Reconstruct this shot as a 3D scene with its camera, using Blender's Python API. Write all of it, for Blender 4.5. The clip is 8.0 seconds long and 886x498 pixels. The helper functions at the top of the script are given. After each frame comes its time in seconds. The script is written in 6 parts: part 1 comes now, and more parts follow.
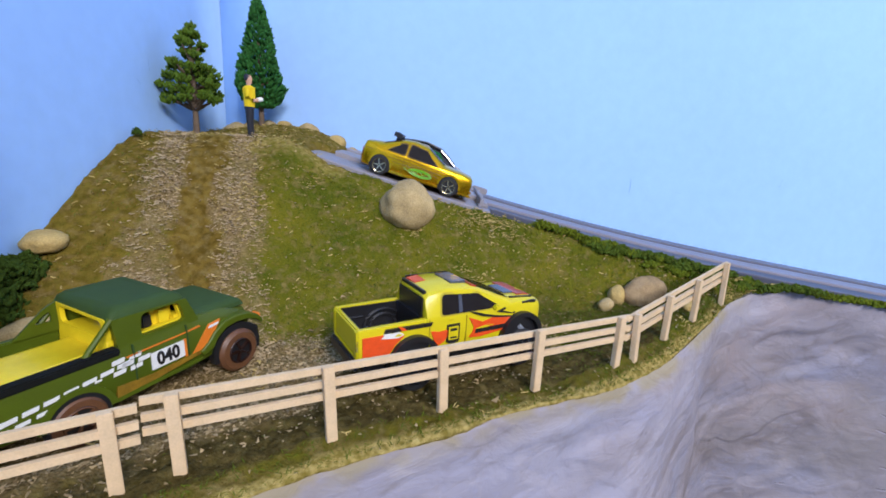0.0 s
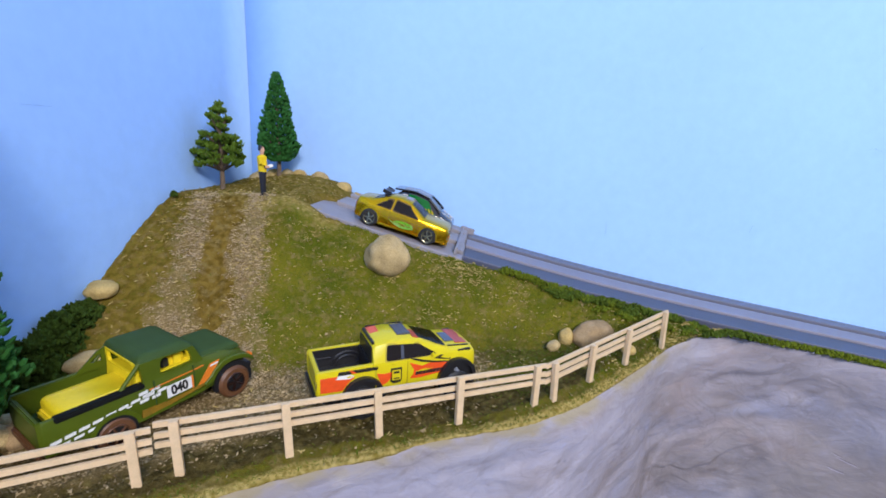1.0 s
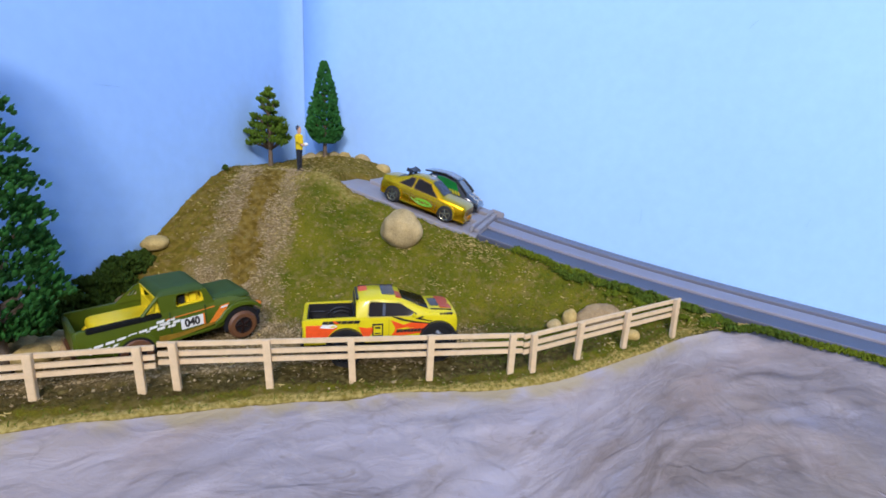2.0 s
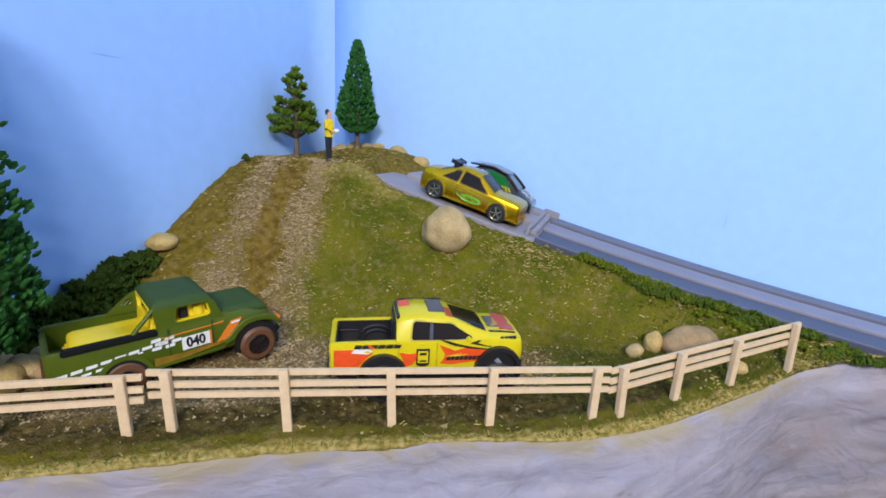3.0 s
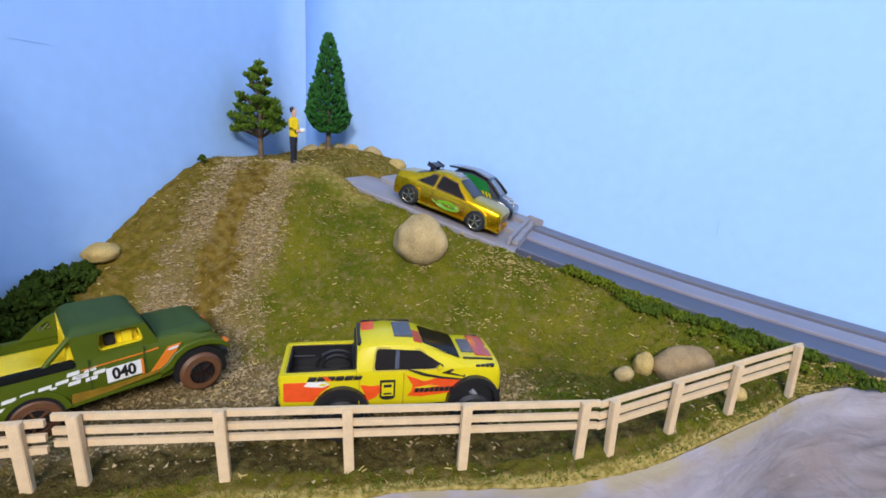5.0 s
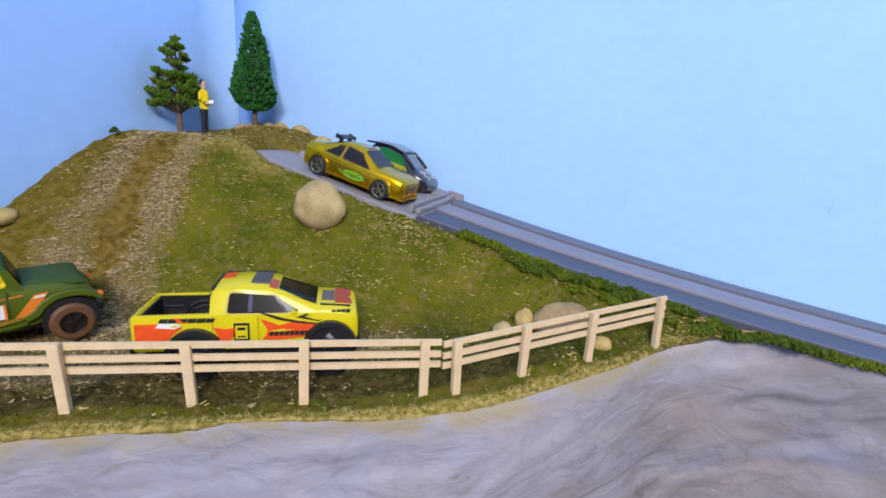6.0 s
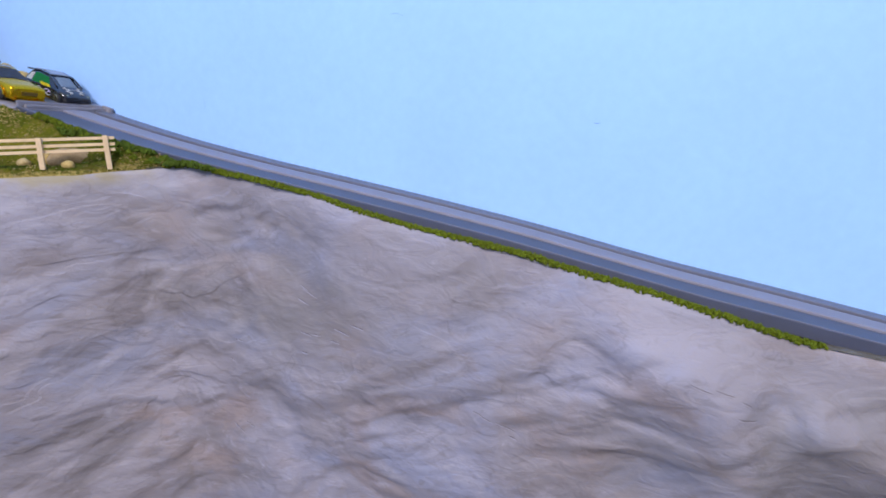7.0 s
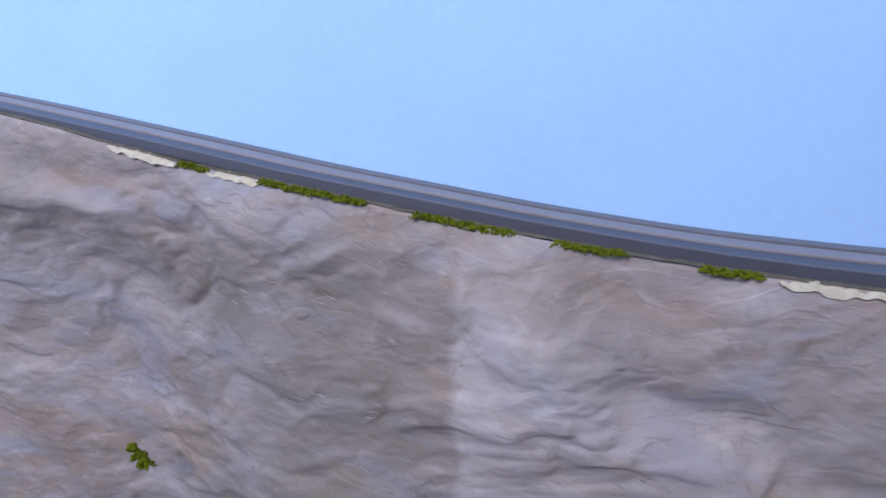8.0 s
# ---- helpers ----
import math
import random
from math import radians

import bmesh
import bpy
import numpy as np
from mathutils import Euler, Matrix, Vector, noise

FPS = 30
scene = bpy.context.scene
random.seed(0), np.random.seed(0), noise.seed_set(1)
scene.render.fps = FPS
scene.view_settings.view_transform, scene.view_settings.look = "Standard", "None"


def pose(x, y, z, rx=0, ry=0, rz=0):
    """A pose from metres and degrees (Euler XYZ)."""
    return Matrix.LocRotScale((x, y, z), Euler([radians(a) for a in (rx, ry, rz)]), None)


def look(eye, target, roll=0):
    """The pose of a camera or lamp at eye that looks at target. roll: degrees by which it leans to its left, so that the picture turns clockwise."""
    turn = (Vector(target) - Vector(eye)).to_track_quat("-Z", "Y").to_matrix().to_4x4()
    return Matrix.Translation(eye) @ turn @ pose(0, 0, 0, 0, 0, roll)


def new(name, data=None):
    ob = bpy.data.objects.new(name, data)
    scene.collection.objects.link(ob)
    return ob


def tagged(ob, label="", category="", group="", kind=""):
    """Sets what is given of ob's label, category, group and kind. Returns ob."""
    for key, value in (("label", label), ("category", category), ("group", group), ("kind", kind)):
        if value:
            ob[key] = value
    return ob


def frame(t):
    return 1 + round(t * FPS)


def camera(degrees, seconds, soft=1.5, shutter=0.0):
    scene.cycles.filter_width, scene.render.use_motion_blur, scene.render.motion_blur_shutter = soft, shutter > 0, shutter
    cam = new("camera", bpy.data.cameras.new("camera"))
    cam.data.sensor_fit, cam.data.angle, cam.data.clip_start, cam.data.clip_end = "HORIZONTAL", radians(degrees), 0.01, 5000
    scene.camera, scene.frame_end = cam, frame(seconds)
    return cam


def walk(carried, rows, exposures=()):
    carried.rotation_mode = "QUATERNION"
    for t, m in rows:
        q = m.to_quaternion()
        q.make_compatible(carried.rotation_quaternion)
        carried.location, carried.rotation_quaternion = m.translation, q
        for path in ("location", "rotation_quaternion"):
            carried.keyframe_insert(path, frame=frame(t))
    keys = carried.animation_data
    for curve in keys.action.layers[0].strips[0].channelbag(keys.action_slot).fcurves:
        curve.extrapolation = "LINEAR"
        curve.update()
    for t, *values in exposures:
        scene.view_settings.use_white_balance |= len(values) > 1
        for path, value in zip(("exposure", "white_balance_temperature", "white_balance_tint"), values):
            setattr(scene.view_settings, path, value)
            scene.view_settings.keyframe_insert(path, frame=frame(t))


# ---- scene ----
cam = camera(86.6, 8.0, soft=1.7, shutter=0.03)
PATH = [
    (0, (-0.0021, -0.1274, 0.0784), (0.0006, 0.8469, -0.1471), 2.65),
    (0.5, (0.0129, -0.1284, 0.1061), (-0.0147, 0.8448, -0.1222), 2.70),
    (1, (0.0373, -0.1611, 0.1146), (-0.0521, 0.8086, -0.1131), 2.55),
    (1.2, (0.0492, -0.1708, 0.1090), (-0.0982, 0.7927, -0.1148), 2.73),
    (2.3, (0.0911, -0.1605, 0.1041), (-0.2019, 0.7656, -0.1337), 2.88),
    (2.5, (0.0807, -0.1550, 0.1028), (-0.2238, 0.7688, -0.1293), 2.98),
    (3, (0.0606, -0.1274, 0.0952), (-0.2635, 0.7886, -0.1412), 3.09),
    (3.5, (0.0529, -0.1073, 0.0858), (-0.2726, 0.8085, -0.1495), 3.36),
    (4, (0.0539, -0.1053, 0.0911), (-0.2664, 0.8122, -0.1450), 3.43),
    (5.5, (0.0687, -0.1055, 0.0959), (-0.2183, 0.8240, -0.1358), 3.75),
    (6, (0.1078, -0.1006, 0.0830), (-0.1741, 0.8307, -0.1476), 3.56),
    (6.3, (0.1727, -0.1087, 0.0721), (-0.0898, 0.8311, -0.1468), 3.75),
    (6.5, (0.2376, -0.1137, 0.0639), (-0.0296, 0.8231, -0.1617), 3.17),
    (6.7, (0.3151, -0.1252, 0.0558), (0.0466, 0.8080, -0.1829), 2.33),
    (6.9, (0.4015, -0.1387, 0.0427), (0.1362, 0.7960, -0.1938), 2.44),
    (7, (0.4473, -0.1460, 0.0329), (0.1866, 0.7915, -0.1977), 2.42),
    (7.2, (0.5479, -0.1544, 0.0096), (0.2892, 0.7861, -0.2107), 2.50),
    (7.3, (0.6004, -0.1608, -0.0030), (0.3484, 0.7825, -0.2192), 2.17),
    (7.5, (0.7175, -0.1677, -0.0311), (0.4727, 0.7785, -0.2427), 1.28),
    (7.6, (0.7829, -0.1676, -0.0405), (0.5326, 0.7761, -0.2569), 0.98),
    (7.7, (0.8537, -0.1653, -0.0510), (0.5969, 0.7749, -0.2749), 0.64),
    (7.8, (0.9287, -0.1636, -0.0609), (0.6663, 0.7728, -0.2940), 0.44),
    (7.9, (1.0027, -0.1571, -0.0721), (0.7410, 0.7776, -0.3123), 0.15),
    (8, (1.0755, -0.1543, -0.0826), (0.8201, 0.7812, -0.3269), 0.04),
]
walk(cam, [(t, look(eye, target, roll)) for t, eye, target, roll in PATH],
     [(0.0, -0.10, 5980, 18.5), (2.5, -0.08, 6080, 17), (5.0, -0.08, 6240, 16), (6.5, -0.10, 6180, 17), (7.0, -0.15, 6020, 19.5), (7.5, -0.15, 6060, 18.5), (8.0, -0.09, 6230, 16.5)])

# ---- light ----
def area(name, at, target, size, power, color):
    lamp = bpy.data.lights.new(name, "AREA")
    lamp.shape, lamp.size, lamp.energy, lamp.color = "DISK", size, power, color
    ob = new(name, lamp)
    ob.matrix_world = look(at, target)
    return ob


world = bpy.data.worlds.new("room_air")
world.use_nodes = True
world.node_tree.nodes["Background"].inputs[0].default_value = (0.75, 0.85, 1.0, 1)
world.node_tree.nodes["Background"].inputs[1].default_value = 0.3
scene.world = world
area("ceiling_lamp", (0.45, -1.20, 0.82), (0.25, 0.1, 0.0), 0.28, 19, (1.0, 0.955, 0.90))
area("ceiling_lamp", (1.02, -1.32, 1.08), (0.7, 0.1, -0.1), 0.5, 19, (1.0, 0.955, 0.90))


# ---- materials ----
def mat(name, color, rough=0.6, metal=0.0, vary=0.25, scale=400.0, fine=2500.0, bump=0.2, depth=0.0004, tint=None, coat=0.0, island=False, spec=0.5):
    """A surface with variation at two scales and fine relief; sizes in 1/m."""
    m = bpy.data.materials.new(name)
    m.use_nodes = True
    nt = m.node_tree
    n, ln = nt.nodes, nt.links
    b = n["Principled BSDF"]
    co = n.new("ShaderNodeTexCoord")
    big, small = n.new("ShaderNodeTexNoise"), n.new("ShaderNodeTexNoise")
    for tex, sc in ((big, scale), (small, fine)):
        tex.inputs["Scale"].default_value, tex.inputs["Detail"].default_value = sc, 5
        ln.new(co.outputs["Object"], tex.inputs["Vector"])
    mix = n.new("ShaderNodeMix")
    mix.data_type = "RGBA"
    t = tint or tuple(c * (1 - vary) for c in color)
    mix.inputs[6].default_value = (*t, 1)
    mix.inputs[7].default_value = (*[min(1, c * (1 + vary * 0.4)) for c in color], 1)
    ramp = n.new("ShaderNodeValToRGB")
    ramp.color_ramp.elements[0].position, ramp.color_ramp.elements[1].position = 0.35, 0.65
    add = n.new("ShaderNodeMath")
    add.operation = "MULTIPLY_ADD"
    add.inputs[1].default_value, add.inputs[2].default_value = 0.45, 0.0
    ln.new(small.outputs[0], add.inputs[0])
    sm = n.new("ShaderNodeMath")
    sm.operation = "MULTIPLY_ADD"
    sm.inputs[1].default_value = 0.55
    ln.new(big.outputs[0], sm.inputs[0])
    ln.new(add.outputs[0], sm.inputs[2])
    ln.new(sm.outputs[0], ramp.inputs[0])
    fac = ramp.outputs[0]
    if island:
        geo = n.new("ShaderNodeNewGeometry")
        av = n.new("ShaderNodeMix")
        av.inputs[0].default_value = 0.65
        ln.new(ramp.outputs[0], av.inputs[2])
        ln.new(geo.outputs["Random Per Island"], av.inputs[3])
        fac = av.outputs[0]
    ln.new(fac, mix.inputs[0])
    ln.new(mix.outputs[2], b.inputs["Base Color"])
    b.inputs["Roughness"].default_value, b.inputs["Metallic"].default_value = rough, metal
    b.inputs["Specular IOR Level"].default_value = spec if rough < 0.6 else min(spec, 0.12)
    b.inputs["Coat Weight"].default_value = coat
    b.inputs["Coat Roughness"].default_value = 0.08
    if bump:
        bp = n.new("ShaderNodeBump")
        bp.inputs["Strength"].default_value, bp.inputs["Distance"].default_value = bump, depth
        ln.new(small.outputs[0], bp.inputs["Height"])
        ln.new(bp.outputs[0], b.inputs["Normal"])
    return m


SKY = mat("sky_blue_wall_paint", (0.365, 0.590, 0.97), 0.75, vary=0.06, scale=8, fine=130, bump=0.16, depth=0.001)
WHITE = mat("white_ceiling_paint", (0.8, 0.8, 0.8), 0.9, vary=0.04, scale=3, fine=60, bump=0.05)
FLOOR = mat("grey_floor", (0.3, 0.29, 0.28), 0.7, vary=0.15, scale=5, fine=80, bump=0.05)
TRACK = mat("blue_grey_track_plastic", (0.064, 0.069, 0.100), 0.5, vary=0.12, scale=60, fine=1500, bump=0.06, depth=0.0001)
TRACK_L = mat("pale_grey_track_plastic", (0.225, 0.215, 0.25), 0.5, vary=0.12, scale=60, fine=1500, bump=0.06, depth=0.0001)
TRACK_M = mat("grey_track_plastic", (0.130, 0.132, 0.165), 0.5, vary=0.12, scale=60, fine=1500, bump=0.06, depth=0.0001)
RAMP = mat("light_grey_ramp_plastic", (0.27, 0.255, 0.27), 0.5, vary=0.12, scale=80, fine=1500, bump=0.06, depth=0.0001)
WOOD = mat("pale_stripwood", (0.68, 0.505, 0.295), 0.65, vary=0.14, scale=250, fine=1800, bump=0.3, depth=0.0002)
STONE = mat("buff_stone", (0.47, 0.355, 0.165), 0.85, vary=0.42, scale=110, fine=1600, bump=0.6, depth=0.0005)
STONE_Y = mat("yellow_stone", (0.50, 0.36, 0.13), 0.85, vary=0.35, scale=180, fine=1600, bump=0.6, depth=0.0005)
STONE_D = mat("brown_stone", (0.36, 0.25, 0.125), 0.85, vary=0.35, scale=180, fine=1600, bump=0.6, depth=0.0005)
LEAF = mat("dark_green_plastic_leaf", (0.032, 0.135, 0.026), 0.62, vary=0.55, scale=300, fine=2000, bump=0.3, island=True)
LEAF_C = mat("deep_green_plastic_leaf", (0.025, 0.103, 0.018), 0.6, vary=0.6, scale=300, fine=2000, bump=0.3, island=True)
LEAF_O = mat("olive_green_plastic_leaf", (0.084, 0.148, 0.012), 0.62, vary=0.42, scale=300, fine=2000, bump=0.3, island=True)
BARK = mat("grey_brown_bark", (0.17, 0.125, 0.085), 0.8, vary=0.4, scale=300, fine=2200, bump=0.6)
MOSS = mat("bright_moss_foam", (0.118, 0.150, 0.008), 0.9, vary=0.45, scale=350, fine=2500, bump=0.8, island=True)
MOSS_D = mat("dark_moss_foam", (0.046, 0.080, 0.009), 0.9, vary=0.55, scale=350, fine=2500, bump=0.8, island=True)
MOSS_M = mat("mid_green_moss_foam", (0.072, 0.108, 0.010), 0.9, vary=0.5, scale=350, fine=2500, bump=0.8, island=True)
TURF = mat("green_turf_fibre", (0.100, 0.135, 0.008), 0.9, vary=0.5, tint=(0.045, 0.064, 0.006), scale=200, fine=2500, bump=0, island=True)
STRAW = mat("straw_fibre", (0.48, 0.37, 0.13), 0.85, vary=0.5, tint=(0.26, 0.18, 0.05), scale=200, fine=2500, bump=0, island=True)
SHAVING = mat("pale_pinkish_shaving", (0.44, 0.34, 0.19), 0.9, vary=0.5, tint=(0.28, 0.205, 0.11), scale=200, fine=2500, bump=0, island=True)
CRUMB = mat("grey_brown_grit", (0.41, 0.31, 0.16), 0.9, vary=0.6, tint=(0.16, 0.112, 0.050), scale=200, fine=2500, bump=0, island=True)
BLACK = mat("black_plastic", (0.012, 0.012, 0.014), 0.4, vary=0.2, bump=0.05)
TYRE = mat("black_tyre_plastic", (0.015, 0.015, 0.016), 0.55, vary=0.2, bump=0.1)
GLASS = mat("dark_smoked_window_plastic", (0.016, 0.013, 0.012), 0.16, vary=0.1, bump=0.0, spec=0.25)
CHROME = mat("silver_wheel_rim", (0.50, 0.46, 0.28), 0.25, 0.9, vary=0.1, bump=0.0)
GOLD = mat("gold_metallic_paint", (0.74, 0.43, 0.003), 0.26, 0.92, vary=0.2, scale=300, fine=4000, bump=0.08, depth=0.0001, coat=0.15)
BRONZE = mat("dark_bronze_print", (0.16, 0.095, 0.008), 0.4, 0.3, vary=0.2, bump=0.0)
YELLOW = mat("lime_yellow_paint", (0.60, 0.505, 0.003), 0.34, vary=0.05, scale=200, fine=3000, bump=0.02, depth=0.0001, coat=0.18, spec=0.3)
YELLOW_D = mat("dull_yellow_shut_line", (0.42, 0.34, 0.006), 0.4, vary=0.1, bump=0.0)
ORANGE = mat("orange_red_decal", (0.74, 0.078, 0.008), 0.35, vary=0.15, bump=0.0, coat=0.4)
RED = mat("red_decal", (0.45, 0.05, 0.03), 0.35, vary=0.2, bump=0.0, coat=0.4)
INK = mat("black_print", (0.015, 0.014, 0.014), 0.4, vary=0.1, bump=0.0)
PRINT_W = mat("white_print", (0.72, 0.72, 0.68), 0.45, vary=0.06, bump=0.0)
OLIVE = mat("olive_green_enamel", (0.068, 0.098, 0.004), 0.42, vary=0.12, scale=150, fine=3000, bump=0.03, depth=0.0001, coat=0.06, spec=0.3)
OCHRE = mat("worn_ochre_print", (0.24, 0.135, 0.006), 0.5, vary=0.4, scale=400, fine=2500, bump=0.0)
CAP = mat("matt_black_plastic", (0.008, 0.009, 0.008), 0.75, vary=0.2, bump=0.05)
OLIVE_D = mat("dark_green_roof_enamel", (0.040, 0.074, 0.020), 0.62, vary=0.12, scale=150, fine=3000, bump=0.03, depth=0.0001)
INNER = mat("bright_yellow_interior_plastic", (0.78, 0.60, 0.008), 0.4, vary=0.08, bump=0.03, depth=0.0001)
AMBER = mat("orange_stripe_print", (0.70, 0.19, 0.015), 0.4, vary=0.1, bump=0.0)
RUST = mat("rust_brown_wheel_plastic", (0.125, 0.052, 0.019), 0.5, vary=0.25, bump=0.1)
RUST_D = mat("dark_bronze_rim", (0.030, 0.012, 0.008), 0.35, 0.3, vary=0.2, bump=0.0)
GREEN = mat("neon_green_print", (0.16, 0.50, 0.012), 0.35, vary=0.1, bump=0.0)
GREENGLASS = mat("green_tinted_window_plastic", (0.012, 0.26, 0.04), 0.15, vary=0.2, bump=0.0)
BLUEGLASS = mat("pale_blue_windscreen_plastic", (0.36, 0.46, 0.56), 0.12, vary=0.1, bump=0.0)
SCREEN = mat("grey_windscreen_plastic", (0.075, 0.085, 0.11), 0.15, vary=0.15, bump=0.0)
PEARL = mat("black_enamel", (0.012, 0.013, 0.018), 0.2, vary=0.2, bump=0.0, coat=0.8)
GREY = mat("grey_enamel", (0.20, 0.22, 0.25), 0.35, vary=0.1, bump=0.0, coat=0.4)
LILAC = mat("lilac_print", (0.60, 0.50, 0.72), 0.4, vary=0.1, bump=0.0)
SKIN = mat("flesh_coloured_paint", (0.60, 0.36, 0.24), 0.6, vary=0.1, bump=0.0)
SHIRT = mat("yellow_figure_paint", (0.75, 0.55, 0.012), 0.6, vary=0.12, bump=0.05)
DARK = mat("black_figure_paint", (0.014, 0.015, 0.022), 0.5, vary=0.2, bump=0.05)


def zoned(name):
    """Hill scenery: green flock, worn brown earth, grey gravel and a pale dry rim, by the zones of the sheet."""
    m = mat(name, (0.156, 0.134, 0.011), 0.95, vary=0.5, tint=(0.053, 0.077, 0.006), scale=45, fine=1500, bump=1.0, depth=0.0008, spec=0.03)
    nt = m.node_tree
    n, ln = nt.nodes, nt.links
    b = n["Principled BSDF"]
    last = b.inputs["Base Color"].links[0].from_socket
    co = n.new("ShaderNodeTexCoord")
    for key, lo, hi, sc in (("earth", (0.098, 0.062, 0.009), (0.205, 0.138, 0.026), 300), ("gravel", (0.150, 0.103, 0.046), (0.36, 0.265, 0.132), 1100),
                            # dark soil, which also carries shade painted into the ground
                            ("soil_shade", (0.046, 0.034, 0.009), (0.092, 0.069, 0.022), 420), ("dry", (0.20, 0.155, 0.03), (0.44, 0.34, 0.11), 500)):
        at = n.new("ShaderNodeAttribute")
        at.attribute_name = key
        tex = n.new("ShaderNodeTexNoise")
        tex.inputs["Scale"].default_value, tex.inputs["Detail"].default_value = sc, 6
        ln.new(co.outputs["Object"], tex.inputs["Vector"])
        ramp = n.new("ShaderNodeValToRGB")
        ramp.color_ramp.elements[0].position, ramp.color_ramp.elements[1].position = 0.36, 0.66
        ramp.color_ramp.elements[0].color, ramp.color_ramp.elements[1].color = (*lo, 1), (*hi, 1)
        ln.new(tex.outputs[0], ramp.inputs[0])
        edge = n.new("ShaderNodeTexNoise")
        edge.inputs["Scale"].default_value, edge.inputs["Detail"].default_value = 260, 5
        ln.new(co.outputs["Object"], edge.inputs["Vector"])
        f = n.new("ShaderNodeMath")
        f.operation = "MULTIPLY_ADD"
        f.inputs[1].default_value, f.inputs[2].default_value = 1.3, -0.65
        ln.new(edge.outputs[0], f.inputs[0])
        s = n.new("ShaderNodeMath")
        s.use_clamp = True
        ln.new(at.outputs["Fac"], s.inputs[0])
        ln.new(f.outputs[0], s.inputs[1])
        mx = n.new("ShaderNodeMix")
        mx.data_type = "RGBA"
        ln.new(s.outputs[0], mx.inputs[0])
        ln.new(last, mx.inputs[6])
        ln.new(ramp.outputs[0], mx.inputs[7])
        last = mx.outputs[2]
    ln.new(last, b.inputs["Base Color"])
    return m


def rock_paint(name):
    """Grey painted plaster with washes of blue, brown and pink and dark brushed veins."""
    m = bpy.data.materials.new(name)
    m.use_nodes = True
    nt = m.node_tree
    n, ln = nt.nodes, nt.links
    b = n["Principled BSDF"]
    b.inputs["Roughness"].default_value = 0.7
    co = n.new("ShaderNodeTexCoord")
    mp = n.new("ShaderNodeMapping")
    mp.inputs["Rotation"].default_value = (0, 0.5, 0)
    mp.inputs["Scale"].default_value = (1, 1, 1.8)
    ln.new(co.outputs["Object"], mp.inputs["Vector"])
    last = None
    for sc, det, dist, cols, lo, hi in (
            (6, 6, 0.8, ((0.238, 0.208, 0.212), (0.322, 0.295, 0.326)), 0.36, 0.64),
            (8, 6, 1.2, ((0.266, 0.272, 0.350), None), 0.47, 0.62),
            (10, 6, 1.2, ((0.277, 0.212, 0.190), None), 0.50, 0.66),
            (21, 7, 1.1, ((0.368, 0.338, 0.366), None), 0.55, 0.72),
            (12, 6, 1.1, ((0.180, 0.155, 0.150), None), 0.56, 0.78),
            (34, 6, 1.2, ((0.185, 0.158, 0.160), None), 0.60, 0.78),
            (55, 8, 1.1, ((0.385, 0.355, 0.385), None), 0.62, 0.76),
            (85, 6, 0.9, ((0.20, 0.178, 0.182), None), 0.60, 0.76)):
        tex = n.new("ShaderNodeTexNoise")
        tex.inputs["Scale"].default_value, tex.inputs["Detail"].default_value, tex.inputs["Distortion"].default_value = sc, det, dist
        off = n.new("ShaderNodeVectorMath")
        off.inputs[1].default_value = (sc * 0.37, sc * 0.11, sc * 0.23)
        ln.new(mp.outputs[0], off.inputs[0])
        ln.new(off.outputs[0], tex.inputs["Vector"])
        ramp = n.new("ShaderNodeValToRGB")
        ramp.color_ramp.elements[0].position, ramp.color_ramp.elements[1].position = lo, hi
        ln.new(tex.outputs[0], ramp.inputs[0])
        if last is None:
            ramp.color_ramp.elements[0].color, ramp.color_ramp.elements[1].color = (*cols[0], 1), (*cols[1], 1)
            last = ramp.outputs[0]
        else:
            ramp.color_ramp.elements[1].color = (0.75, 0.75, 0.75, 1)
            mx = n.new("ShaderNodeMix")
            mx.data_type = "RGBA"
            ln.new(ramp.outputs[0], mx.inputs[0])
            ln.new(last, mx.inputs[6])
            mx.inputs[7].default_value = (*cols[0], 1)
            last = mx.outputs[2]
    # the umber tone holds brown paint and shade painted on the rock
    for key, tone in (("pale_mix", (0.44, 0.425, 0.475)), ("umber_shade", (0.185, 0.166, 0.160)), ("stain", (0.33, 0.275, 0.150))):
        at = n.new("ShaderNodeAttribute")
        at.attribute_name = key
        mx = n.new("ShaderNodeMix")
        mx.data_type = "RGBA"
        ln.new(at.outputs["Fac"], mx.inputs[0])
        ln.new(last, mx.inputs[6])
        mx.inputs[7].default_value = (*tone, 1)
        last = mx.outputs[2]
    # thin brushed veins, dark and pale, that come and go
    for sc, seed, tone, mid in ((7, 3.0, (0.075, 0.062, 0.062), 0.50), (13, 8.0, (0.090, 0.075, 0.078), 0.47), (22, 21.0, (0.10, 0.085, 0.088), 0.50)):
        off = n.new("ShaderNodeVectorMath")
        off.inputs[1].default_value = (seed, seed * 0.3, seed * 0.7)
        ln.new(mp.outputs[0], off.inputs[0])
        line, gate = n.new("ShaderNodeTexNoise"), n.new("ShaderNodeTexNoise")
        for tex, k, det, dist in ((line, sc, 4, 1.0), (gate, sc * 0.9, 3, 0.5)):
            tex.inputs["Scale"].default_value, tex.inputs["Detail"].default_value, tex.inputs["Distortion"].default_value = k, det, dist
        ln.new(off.outputs[0], line.inputs["Vector"])
        ln.new(mp.outputs[0], gate.inputs["Vector"])
        peak, open_ramp = n.new("ShaderNodeValToRGB"), n.new("ShaderNodeValToRGB")
        el = peak.color_ramp.elements
        el[0].position, el[1].position = mid - 0.012, mid + 0.030
        el[0].color = el[1].color = (0, 0, 0, 1)
